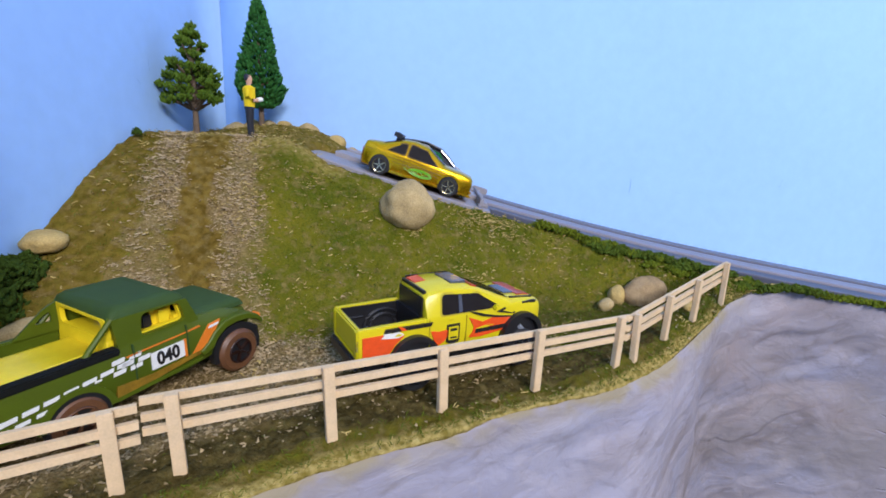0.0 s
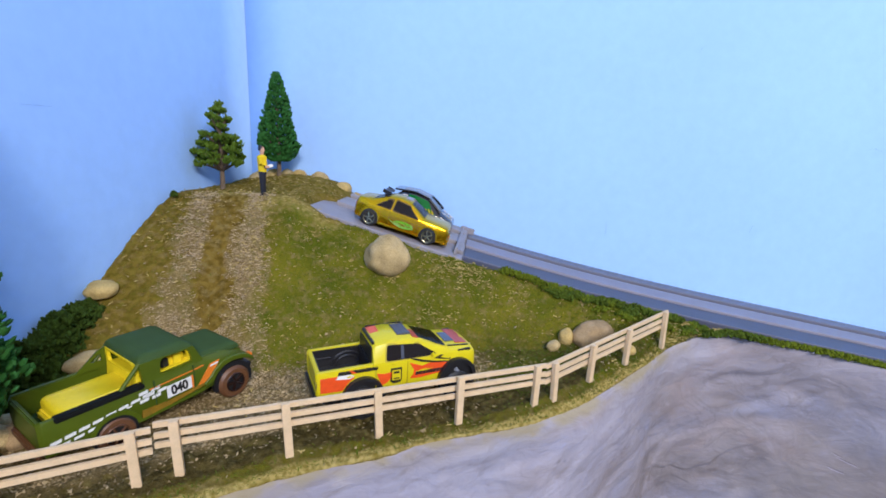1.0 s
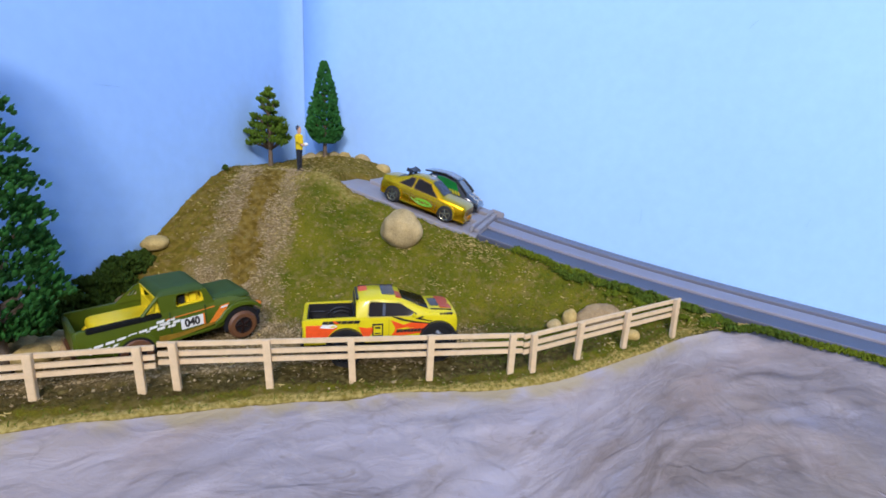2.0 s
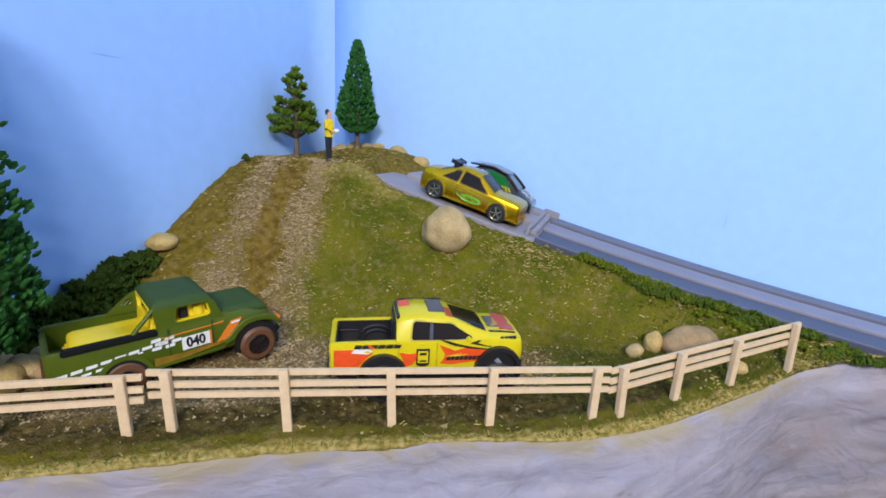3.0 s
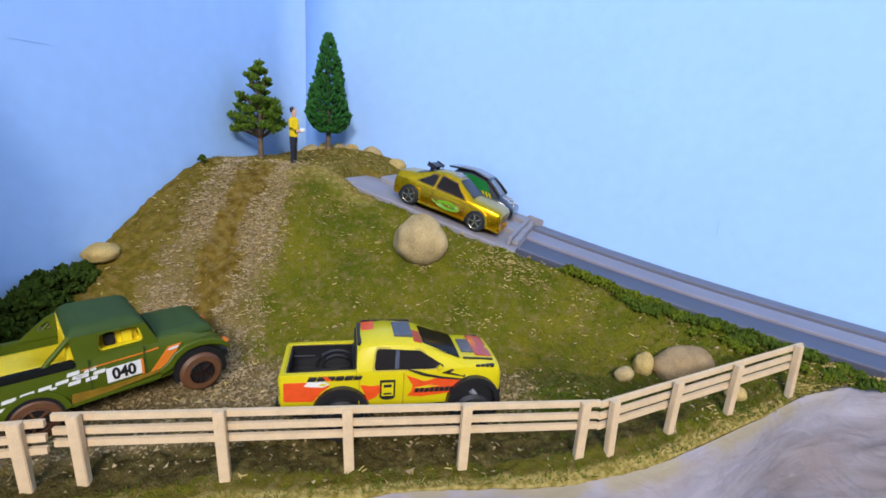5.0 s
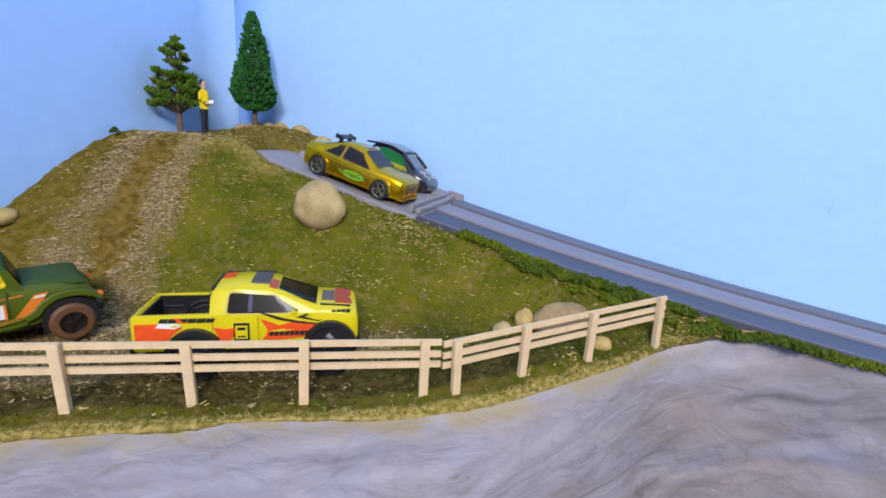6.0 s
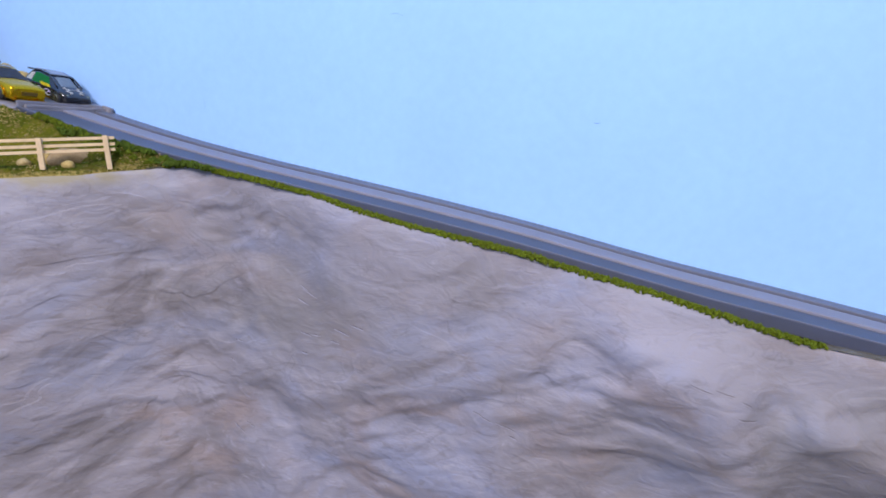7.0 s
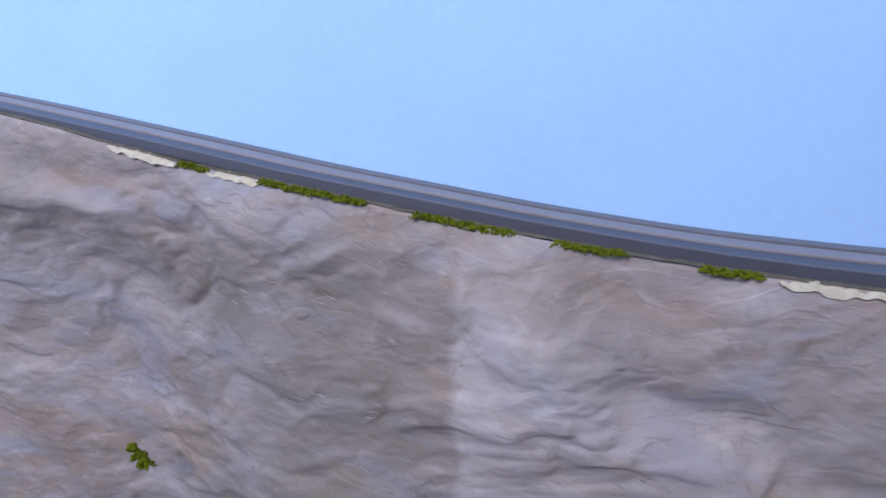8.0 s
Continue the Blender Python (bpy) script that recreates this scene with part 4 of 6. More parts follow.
def side_patch(stations, outline, side, proud=0.0003, r=0.0012):
    """A rounded window on the cabin's side; its outline in x and shares of the cabin's height."""
    bm = bmesh.new()
    k = 0.006
    loop = []
    for x, f in rounded([(x, f * k) for x, f in outline], r):
        f /= k
        (wa, za), (wb, zb) = params(stations, x)
        loop.append(bm.verts.new((x, side * (wa + (wb - wa) * f + proud), za + (zb - za) * f)))
    bm.faces.new(loop)
    bmesh.ops.triangulate(bm, faces=bm.faces[:])
    bmesh.ops.solidify(bm, geom=bm.faces[:], thickness=0.00025)
    return bm


def slant_bars(car, x0, x1, z0, z1, y, material, count, lean=0.0004, name="print_bar"):
    """A row of slanted bars with small gaps, in place of a name that is not lettered."""
    s = 1 if y > 0 else -1
    bm = bmesh.new()
    w = (x1 - x0) / count
    for k in range(count):
        a, b = x0 + w * k, x0 + w * (k + 0.86)
        prism([(a, z0), (b, z0), (b + lean, z1), (a + lean, z1)], y - s * 0.0006, y + s * 0.00042, bm)
    return part(name, bm, material, car, smooth=0)


def gold_coupe():
    car = thing("toy_car", on_track(-0.0206, 0.1455) @ Matrix.Diagonal((0.955, 1, 1, 1)), "gold toy coupe with black rear wing on the start ramp", "toy car", "cars at the start gate")
    st = [("hood", -0.0322, 0.0050, 0.0112, 0.0105, 0.0118, 0.0136, 0.0100), ("hood", -0.0310, 0.0038, 0.0130, 0.0122, 0.0136, 0.0164, 0.0112),
          ("hood", -0.0250, 0.0032, 0.0140, 0.0130, 0.0144, 0.0174, 0.0116), ("cab", -0.0215, 0.0030, 0.0141, 0.0134, 0.0145, 0.0178, 0.0116),
          ("cab", -0.0110, 0.0030, 0.0141, 0.0136, 0.0145, 0.0222, 0.0098), ("cab", -0.0040, 0.0030, 0.0141, 0.0136, 0.0145, 0.0230, 0.0096),
          ("cab", 0.0035, 0.0030, 0.0141, 0.0135, 0.0145, 0.0222, 0.0098), ("cab", 0.0150, 0.0030, 0.0141, 0.0132, 0.0144, 0.0160, 0.0120),
          ("hood", 0.0165, 0.0030, 0.0141, 0.0129, 0.0143, 0.0154, 0.0118), ("hood", 0.0260, 0.0032, 0.0138, 0.0126, 0.0140, 0.0149, 0.0116),
          ("hood", 0.0318, 0.0036, 0.0128, 0.0118, 0.0130, 0.0140, 0.0110), ("hood", 0.0334, 0.0048, 0.0114, 0.0104, 0.0116, 0.0126, 0.0098)]
    part("body", body_mesh(st), GOLD, car, bevel=0.0004)
    for s in (-1, 1):
        part("window", side_patch(st, [(-0.0182, 0.16), (-0.0082, 0.06), (-0.0082, 0.86), (-0.0116, 0.84)], s, 0.00028, 0.0012), GLASS, car)
        part("window", side_patch(st, [(-0.0064, 0.06), (0.0116, 0.02), (0.0046, 0.84), (-0.0060, 0.88)], s, 0.00028, 0.0012), GLASS, car)
        part("window_trim", side_patch(st, [(-0.0192, 0.08), (-0.0076, -0.04), (-0.0076, 0.95), (-0.0120, 0.94)], s, 0.00012, 0.0012), BRONZE, car)
        part("window_trim", side_patch(st, [(-0.0070, -0.04), (0.0128, -0.08), (0.0050, 0.93), (-0.0066, 0.97)], s, 0.00012, 0.0012), BRONZE, car)
        for x in (-0.0205, 0.0205):
            arch(car, x, s * 0.01455, 0.0054, 0.0058, 0.0070, GOLD, 0.0004)
            arch(car, x, s * 0.01440, 0.0054, 0, 0.0062, BLACK, 0.0003, -0.4, math.pi + 0.4, name="wheel_well_shade")
            wheel(car, x, s * 0.0152, 0.0055, 0.0045, TYRE, CHROME, 5, 0.72, TYRE)
        part("door_line", box(0.0120, 0.01215, s * 0.0148 - 0.0004, s * 0.0148 + 0.0001, 0.0045, 0.0125), BRONZE, car)
        part("door_line", box(-0.0078, -0.00765, s * 0.0149 - 0.0004, s * 0.0149 + 0.0001, 0.0045, 0.0130), BRONZE, car)
        part("sill_line", box(-0.0145, 0.0145, s * 0.0149 - 0.0004, s * 0.0149 + 0.0004, 0.0034, 0.0048, 0.0003), GOLD, car)
        # a green oval print with dark scribbles over it
        for rx, rz, m in ((0.0066, 0.0019, GREEN), (0.0054, 0.0012, GREEN)):
            part("scribble_print", tube([(0.0030 + rx * math.cos(0.3142 * k), s * 0.01495, 0.0075 + rz * math.sin(0.3142 * k)) for k in range(21)], [0.00030] * 21, 5), m, car)
        for k in range(4):
            path = [(-0.0068 + 0.017 * i / 20, s * 0.01495, 0.0068 + 0.0010 * k + 0.0007 * math.sin(i * (0.9 + 0.21 * k) + k * 2)) for i in range(21)]
            part("scribble_print", tube(path, [0.00022 if k == 1 else 0.00013] * 21, 5), GREEN if k == 1 else BRONZE, car)
        # dark reflection lines along the flank, put in as thin bronze tubes
        for zc, xa, xb in ((0.0128, -0.0305, 0.0240), (0.0112, -0.0255, 0.0160), (0.0094, -0.0140, 0.0140)):
            part("painted_crease", tube([(xa + (xb - xa) * i / 6, s * (0.01455 if abs(xa + (xb - xa) * i / 6) < 0.02 else 0.01415), zc - 0.0012 * max(0, (i - 3) / 3)) for i in range(7)], [0.00016] * 7, 5), BRONZE, car)
        part("headlight", box(0.0308, 0.0334, s * 0.0085 - 0.0022, s * 0.0085 + 0.0022, 0.0104, 0.0124, 0.0005), GOLD, car)
        part("fog_light", box(0.0322, 0.0345, s * 0.0080 - 0.0022, s * 0.0080 + 0.0022, 0.0046, 0.0064, 0.0004), GOLD, car)
        part("tail_light", box(-0.0326, -0.0314, s * 0.0090 - 0.002, s * 0.0090 + 0.002, 0.0106, 0.0122, 0.0003), RED, car)
    part("windscreen", screen_glass(0.0150, 0.0162, 0.0108, 0.0042, 0.0220, 0.0088), SCREEN, car)
    part("rear_window", screen_glass(-0.0212, 0.0181, 0.0104, -0.0118, 0.0220, 0.0088), SCREEN, car)
    part("grille", box(0.0328, 0.0340, -0.006, 0.006, 0.0072, 0.0102, 0.0003), BRONZE, car)
    part("splitter", box(0.0296, 0.0346, -0.0118, 0.0118, 0.0030, 0.0042, 0.0004), GOLD, car)
    part("roof_print", box(-0.001, 0.0030, -0.0050, 0.0050, 0.0216, 0.02315, 0.0001), GREY, car, "grey printed roof panel")
    wing = part("wing", prism([(-0.0176, 0.0235), (-0.0132, 0.0230), (-0.0128, 0.0236), (-0.0172, 0.0244)], -0.0070, 0.0070), BLACK, car, "black rear wing", smooth=30)
    for s in (-1, 1):
        part("wing_strut", prism([(-0.0165, 0.0198), (-0.0142, 0.0206), (-0.0136, 0.0236), (-0.0160, 0.0240)], s * 0.0048 - 0.0005, s * 0.0048 + 0.0005), BLACK, wing)
        part("end_plate", prism([(-0.0180, 0.0226), (-0.0128, 0.0222), (-0.0126, 0.0240), (-0.0176, 0.0251)], s * 0.0072 - 0.0003, s * 0.0072 + 0.0003), BLACK, wing)
    return car


def black_hatch():
    car = thing("toy_car", on_track(-0.0180, 0.1855), "black toy hatchback with green windows on the start ramp", "toy car", "cars at the start gate")
    st = [("hood", -0.0188, 0.0045, 0.0104, 0.0090, 0.0110, 0.0130, 0.0092), ("cab", -0.0174, 0.0036, 0.0124, 0.0112, 0.0130, 0.0170, 0.0100),
          ("cab", -0.0130, 0.0030, 0.0130, 0.0120, 0.0136, 0.0216, 0.0096), ("cab", -0.0030, 0.0030, 0.0130, 0.0120, 0.0136, 0.0230, 0.0096),
          ("cab", 0.0080, 0.0030, 0.0130, 0.0120, 0.0136, 0.0216, 0.0096), ("cab", 0.0178, 0.0030, 0.0130, 0.0118, 0.0136, 0.0150, 0.0110),
          ("hood", 0.0212, 0.0032, 0.0128, 0.0112, 0.0134, 0.0138, 0.0106), ("hood", 0.0264, 0.0036, 0.0118, 0.0098, 0.0124, 0.0116, 0.0098),
          ("hood", 0.0290, 0.0048, 0.0100, 0.0080, 0.0106, 0.0092, 0.0084)]
    part("body", body_mesh(st), PEARL, car, bevel=0.0004)
    part("roof", prism([(-0.0190, 0.0218), (-0.0130, 0.0229), (-0.0030, 0.0241), (0.0080, 0.0227), (0.0076, 0.0217), (-0.0030, 0.0231), (-0.0184, 0.0207)], -0.0098, 0.0098), PEARL, car, "glossy black roof with a lip spoiler", smooth=30, bevel=0.0003)
    part("roof_print", prism([(-0.0120, 0.0228), (-0.0030, 0.0239), (0.0070, 0.0226), (0.0070, 0.0231), (-0.0030, 0.0244), (-0.0120, 0.0233)], -0.0070, 0.0070), GREY, car, "grey printed roof panel", smooth=30)
    for s in (-1, 1):
        part("screen_post", tube([(0.0074, s * 0.0096, 0.0218), (0.0128, s * 0.0104, 0.0186), (0.0180, s * 0.0110, 0.0150)], [0.0008, 0.0008, 0.0008], 8), PEARL, car)
    for s in (-1, 1):
        part("window", side_glass(st, -0.0150, -0.0085, -0.0120, -0.0085, 0.12, 0.88, s), PRINT_W, car)
        part("window", side_glass(st, -0.0076, 0.0150, -0.0076, 0.0074, 0.06, 0.94, s), GREENGLASS, car)
        for x in (-0.0105, 0.0202):
            arch(car, x, s * 0.0134, 0.0050, 0, 0.0058, BLACK, 0.0003, -0.4, math.pi + 0.4, name="wheel_well_shade")
            wheel(car, x, s * 0.0142, 0.0052, 0.0042, TYRE, CHROME, 6, 0.7, TYRE)
        for k in range(3):
            path = [(-0.0045 + 0.019 * i / 14, s * (0.01365 + 0.0001 * k), 0.0068 + 0.0014 * k + 0.0011 * math.sin(i * 0.9 + 2.1 * k)) for i in range(15)]
            part("wave_print", tube(path, [0.00028] * 15, 5), LILAC if k else PRINT_W, car)
        for k in range(5):
            decal(car, [(0.0040 + 0.0022 * k, 0.0126), (0.0048 + 0.0022 * k, 0.0126), (0.0030 + 0.0022 * k, 0.0150), (0.0022 + 0.0022 * k, 0.0150)], s * 0.0136, INNER, "stripe")
        part("sill_line", box(-0.0045, 0.0140, s * 0.0134 - 0.0004, s * 0.0134 + 0.0004, 0.0034, 0.0046, 0.0003), GOLD, car)
        part("headlight", box(0.0254, 0.0280, s * 0.0088 - 0.0016, s * 0.0088 + 0.0016, 0.0090, 0.0108, 0.0005), CHROME, car)
        part("scribble_print", tube([(0.0190 + 0.008 * i / 10, s * (0.0050 + 0.0022 * math.sin(1.3 * i)), 0.0148 - 0.00031 * i) for i in range(11)], [0.0004] * 11, 5), PRINT_W, car)
    part("windscreen", screen_glass(0.0174, 0.0153, 0.0084, 0.0088, 0.0212, 0.0070), BLUEGLASS, car)
    part("rear_window", screen_glass(-0.0172, 0.0174, 0.0086, -0.0134, 0.0211, 0.0080), GLASS, car)
    part("bonnet_vent", box(0.0195, 0.0225, -0.004, 0.004, 0.0130, 0.0141, 0.0003), GREY, car)
    return car


def yellow_pickup():
    car = thing("toy_pickup", pose(-0.0015, 0.0317, -0.0018, 0, 0, 30) @ Matrix.Diagonal((0.985, 0.985, 0.985, 1)), "lime yellow toy pickup with orange flames and black bed", "toy pickup")
    st = [("bed", -0.0362, 0.0130, 0.0112, 0.0200, 0.0118, 0.0228, 0.0), ("bed", -0.0354, 0.0112, 0.0120, 0.0200, 0.0125, 0.0236, 0.0),
          ("bed", -0.0240, 0.0112, 0.0120, 0.0200, 0.0126, 0.0238, 0.0), ("bed", -0.0122, 0.0112, 0.0120, 0.0200, 0.0126, 0.0240, 0.0),
          ("cab", -0.0120, 0.0112, 0.0120, 0.0238, 0.0126, 0.0308, 0.0098), ("cab", -0.0106, 0.0112, 0.0120, 0.0238, 0.0126, 0.0322, 0.0100),
          ("cab", -0.0030, 0.0112, 0.0120, 0.0238, 0.0126, 0.0331, 0.0100), ("cab", 0.0060, 0.0112, 0.0120, 0.0238, 0.0126, 0.0325, 0.0100),
          ("cab", 0.0088, 0.0112, 0.0120, 0.0238, 0.0126, 0.0317, 0.0100), ("cab", 0.0222, 0.0112, 0.0120, 0.0238, 0.0126, 0.0266, 0.0106),
          ("hood", 0.0236, 0.0112, 0.0120, 0.0234, 0.0126, 0.0261, 0.0104), ("hood", 0.0310, 0.0120, 0.0120, 0.0232, 0.0126, 0.0256, 0.0104),
          ("hood", 0.0344, 0.0128, 0.0118, 0.0230, 0.0124, 0.0252, 0.0102), ("hood", 0.0360, 0.0134, 0.0114, 0.0224, 0.0119, 0.0246, 0.0096),
          ("hood", 0.0368, 0.0142, 0.0108, 0.0204, 0.0112, 0.0226, 0.0090)]
    part("body", body_mesh(st, 0.0147), YELLOW, car, bevel=0.0005)
    # bed liner
    x0, x1, w, z0, z1 = -0.0340, -0.0125, 0.0101, 0.0150, 0.0233
    liner = part("bed_liner", box(x0, x1, -w, w, z0 - 0.0002, z0 + 0.0002), BLACK, car, "ribbed black bed liner")
    for s in (-1, 1):
        part("liner_side", box(x0, x1, s * w - 0.0003, s * w + 0.0003, z0, z1), BLACK, liner)
        for rr in (0.0072, 0.0050):
            part("wheel_hump", tube([(-0.0185 + rr * math.cos(math.pi * k / 12), s * 0.0096, z0 + rr * 0.85 * math.sin(math.pi * k / 12)) for k in range(13)], [0.0007] * 13, 6), BLACK, liner)
        part("liner_ridge", tube([(x0, s * 0.0098, z0 + 0.0042), (-0.0262, s * 0.0098, z0 + 0.0042)], [0.0005, 0.0005], 6), BLACK, liner)
    for k in range(5):
        part("floor_rib", box(x0, x1, -0.0082 + 0.0038 * k, -0.0068 + 0.0038 * k, z0, z0 + 0.0005), BLACK, liner)
    part("liner_end", box(x1 - 0.0006, x1 + 0.0002, -w, w, z0, z1 + 0.0004), BLACK, liner)
    part("liner_end", box(x0 - 0.0002, x0 + 0.0004, -w, w, z0, z1 - 0.0006), BLACK, liner)
    part("tailgate", box(-0.0360, -0.0342, -0.0104, 0.0104, 0.0150, 0.0236, 0.0005), YELLOW, car)
    part("rear_bumper", box(-0.0372, -0.0350, -0.0115, 0.0115, 0.0100, 0.0142, 0.0006), BLACK, car)
    part("chassis", box(-0.0330, 0.0340, -0.0100, 0.0100, 0.0070, 0.0118, 0.0008), BLACK, car)
    part("skid_plate", prism([(0.0290, 0.0075), (0.0345, 0.0090), (0.0362, 0.0140), (0.0330, 0.0140)], -0.0100, 0.0100), BLACK, car)
    for s in (-1, 1):
        part("window", side_patch(st, [(-0.0066, 0.02), (0.0126, 0.0), (0.0166, 0.14), (0.0158, 0.36), (0.0092, 0.88), (-0.0058, 0.90)], s, 0.00032, 0.0011), GLASS, car, "dark tinted side window")
        # bright sheen on the door post, put in as a grey strip
        part("post_highlight", side_patch(st, [(0.0000, 0.06), (0.0014, 0.06), (0.0016, 0.84), (0.0004, 0.84)], s, 0.0005, 0.0003), SCREEN, car, "grey sheen of the door post")
        part("window_trim", side_patch(st, [(-0.0074, -0.05), (0.0130, -0.09), (0.0174, 0.10), (0.0166, 0.42), (0.0096, 0.97), (-0.0062, 0.99)], s, 0.00012, 0.0013), YELLOW_D, car)
        for x, zc in ((-0.0168, 0.0104), (0.0270, 0.0122)):
            arch(car, x, s * 0.0128, zc, 0.0074, 0.0092, BLACK, 0.0020, -0.55, math.pi + 0.45, name="fender_flare")
            arch(car, x, s * 0.0122, zc, 0, 0.0078, BLACK, 0.0007, -0.4, math.pi + 0.4, name="wheel_well_shade")
            wheel(car, x, s * 0.0150, 0.0074, 0.0066, TYRE, TYRE, 6)
        y = s * 0.0127
        decal(car, [(-0.0345, 0.0150), (-0.0256, 0.0146), (-0.0232, 0.0176), (-0.0204, 0.0199), (-0.0268, 0.0203), (-0.0276, 0.0212), (-0.0345, 0.0212)], y, ORANGE, "flame_print")
        decal(car, [(-0.0284, 0.0202), (-0.0264, 0.0199), (-0.0224, 0.0196), (-0.0206, 0.0205), (-0.0226, 0.0216), (-0.0252, 0.0213), (-0.0270, 0.0220), (-0.0276, 0.0210)], s * 0.01285, PRINT_W, "flame_print")
        decal(car, [(-0.0240, 0.0203), (-0.0222, 0.0201), (-0.0212, 0.0206), (-0.0228, 0.0210)], s * 0.01295, YELLOW, "flame_print")
        decal(car, [(-0.0084, 0.0140), (-0.0060, 0.0150), (-0.0034, 0.0180), (-0.0036, 0.0194), (-0.0072, 0.0190), (-0.0108, 0.0197), (-0.0100, 0.0176)], y, ORANGE, "flame_print")
        decal(car, [(0.0046, 0.0150), (0.0090, 0.0146), (0.0210, 0.0158), (0.0224, 0.0200), (0.0184, 0.0204), (0.0138, 0.0209), (0.0100, 0.0199), (0.0080, 0.0208), (0.0040, 0.0224), (0.0062, 0.0186), (0.0058, 0.0166)], y, ORANGE, "flame_print")
        decal(car, [(0.0066, 0.0178), (0.0128, 0.0190), (0.0106, 0.0183), (0.0150, 0.0184), (0.0110, 0.0177)], s * 0.01285, YELLOW, "flame_print")
        slant_bars(car, 0.0066, 0.0200, 0.0163, 0.0178, s * 0.0128, INK, 8)
        decal(car, [(0.0044, 0.0245), (0.0068, 0.0240), (0.0110, 0.0226), (0.0160, 0.0214), (0.0230, 0.0203), (0.0228, 0.0200), (0.0154, 0.0209), (0.0096, 0.0221), (0.0060, 0.0236)], s * 0.01285, INK, "black_swoosh")
        decal(car, [(0.0158, 0.0228), (0.0192, 0.0240), (0.0198, 0.0237), (0.0182, 0.0229), (0.0230, 0.0214), (0.0238, 0.0218), (0.0236, 0.0211), (0.0176, 0.0224)], s * 0.01285, INK, "black_swoosh")
        slant_bars(car, -0.0274, -0.0104, 0.0217, 0.0229, s * 0.0127, INK, 6, 0.0006)
        decal(car, [(-0.0226, 0.0232), (-0.0212, 0.0230), (-0.0196, 0.0218), (-0.0214, 0.0218)], s * 0.0130, ORANGE, "flame_print")
        decal(car, [(-0.0110, 0.0236), (-0.0114, 0.0236), (-0.0114, 0.0122), (-0.0110, 0.0122)], s * 0.01268, YELLOW_D, "door_line")
        decal(car, [(0.0030, 0.0120), (0.0033, 0.0120), (0.0033, 0.0234), (0.0030, 0.0234)], s * 0.0127, YELLOW_D, "door_line")
        decal(car, [(-0.0020 + 0.0021 * math.cos(k * 0.5236), 0.0146 + 0.0006 * math.sin(k * 0.5236)) for k in range(12)], y, INK, "badge_oval")
        part("door_handle", box(-0.0040, -0.0018, min(s * 0.0124, s * 0.0131), max(s * 0.0124, s * 0.0131), 0.0226, 0.0231, 0.0002), YELLOW, car)
        slant_bars(car, 0.0274, 0.0340, 0.0238, 0.0248, s * 0.0118, INK, 4, 0.0002)
        # printed badge
        badge = decal(car, [(-0.0046, 0.0148), (0.0004, 0.0148), (0.0004, 0.0210), (-0.0046, 0.0210)], y, INK, "badge")
        part("badge_face", prism([(-0.0040, 0.0155), (-0.0002, 0.0155), (-0.0002, 0.0202), (-0.0040, 0.0202)], y, y + s * 0.0004), YELLOW, badge, smooth=0)
        part("badge_bar", prism([(-0.0034, 0.0186), (-0.0008, 0.0186), (-0.0008, 0.0196), (-0.0034, 0.0196)], y, y + s * 0.0005), INK, badge, smooth=0)
        part("badge_bar", prism([(-0.0034, 0.0160), (-0.0008, 0.0160), (-0.0008, 0.0166), (-0.0034, 0.0166)], y, y + s * 0.0005), INK, badge, smooth=0)
        part("mirror", box(0.0140, 0.0158, s * 0.0130 - 0.0010, s * 0.0130 + 0.0010, 0.0238, 0.0256, 0.0005), YELLOW, car)
        part("headlight", box(0.0335, 0.0364, s * 0.0088 - 0.0020, s * 0.0088 + 0.0020, 0.0195, 0.0222, 0.0006), BLACK, car)
        part("tail_light", box(-0.0362, -0.0350, s * 0.0112 - 0.0010, s * 0.0112 + 0.0010, 0.0165, 0.0205, 0.0003), CHROME, car)
        part("shock_absorber", tube([(0.0262, s * 0.0125, 0.0160), (0.0322, s * 0.0138, 0.0085)], [0.0011, 0.0011]), GREY, car)
    part("windscreen", screen_glass(0.0222, 0.0268, 0.0098, 0.0094, 0.0315, 0.0088), GLASS, car)
    part("rear_window", box(-0.0126, -0.0119, -0.0090, 0.0090, 0.0236, 0.0303, 0.0002), BLACK, car, "black rear window panel")
    part("roof_panel", box(0.0002, 0.0064, -0.0056, 0.0062, 0.0320, 0.03350, 0.0002), SCREEN, car, "dark printed sunroof")
    part("roof_flame", prism([(-0.0106, 0.0316), (-0.0066, 0.0320), (-0.0062, 0.0331), (-0.0104, 0.03265)], 0.0010, 0.0078), ORANGE, car, smooth=0)
    part("roof_flame", prism([(0.0066, 0.0316), (0.0092, 0.0308), (0.0092, 0.0320), (0.0066, 0.0329)], -0.0084, 0.0000), RED, car, smooth=0)
    part("roof_bar", box(-0.0119, -0.0106, -0.0086, 0.0086, 0.0312, 0.0325, 0.0003), INK, car)
    part("roof_line", box(-0.0104, 0.0070, 0.0086, 0.0092, 0.0318, 0.0331, 0.0002), INK, car)
    part("bonnet_line", prism([(0.0236, 0.0258), (0.0340, 0.0248), (0.0340, 0.0256), (0.0236, 0.0264)], -0.0095, -0.0088), INK, car, smooth=0)
    part("front_bumper", box(0.0338, 0.0376, -0.0108, 0.0108, 0.0112, 0.0150, 0.0006), BLACK, car)
    part("bed_step", box(-0.0350, -0.0268, -0.0116, -0.0098, 0.0222, 0.0233, 0.0003), YELLOW, car)
    part("bonnet_panel", prism([(0.0240, 0.0255), (0.0284, 0.0252), (0.0284, 0.02635), (0.0240, 0.0266)], -0.0050, 0.0050), SCREEN, car, "dark bonnet vent", smooth=0)
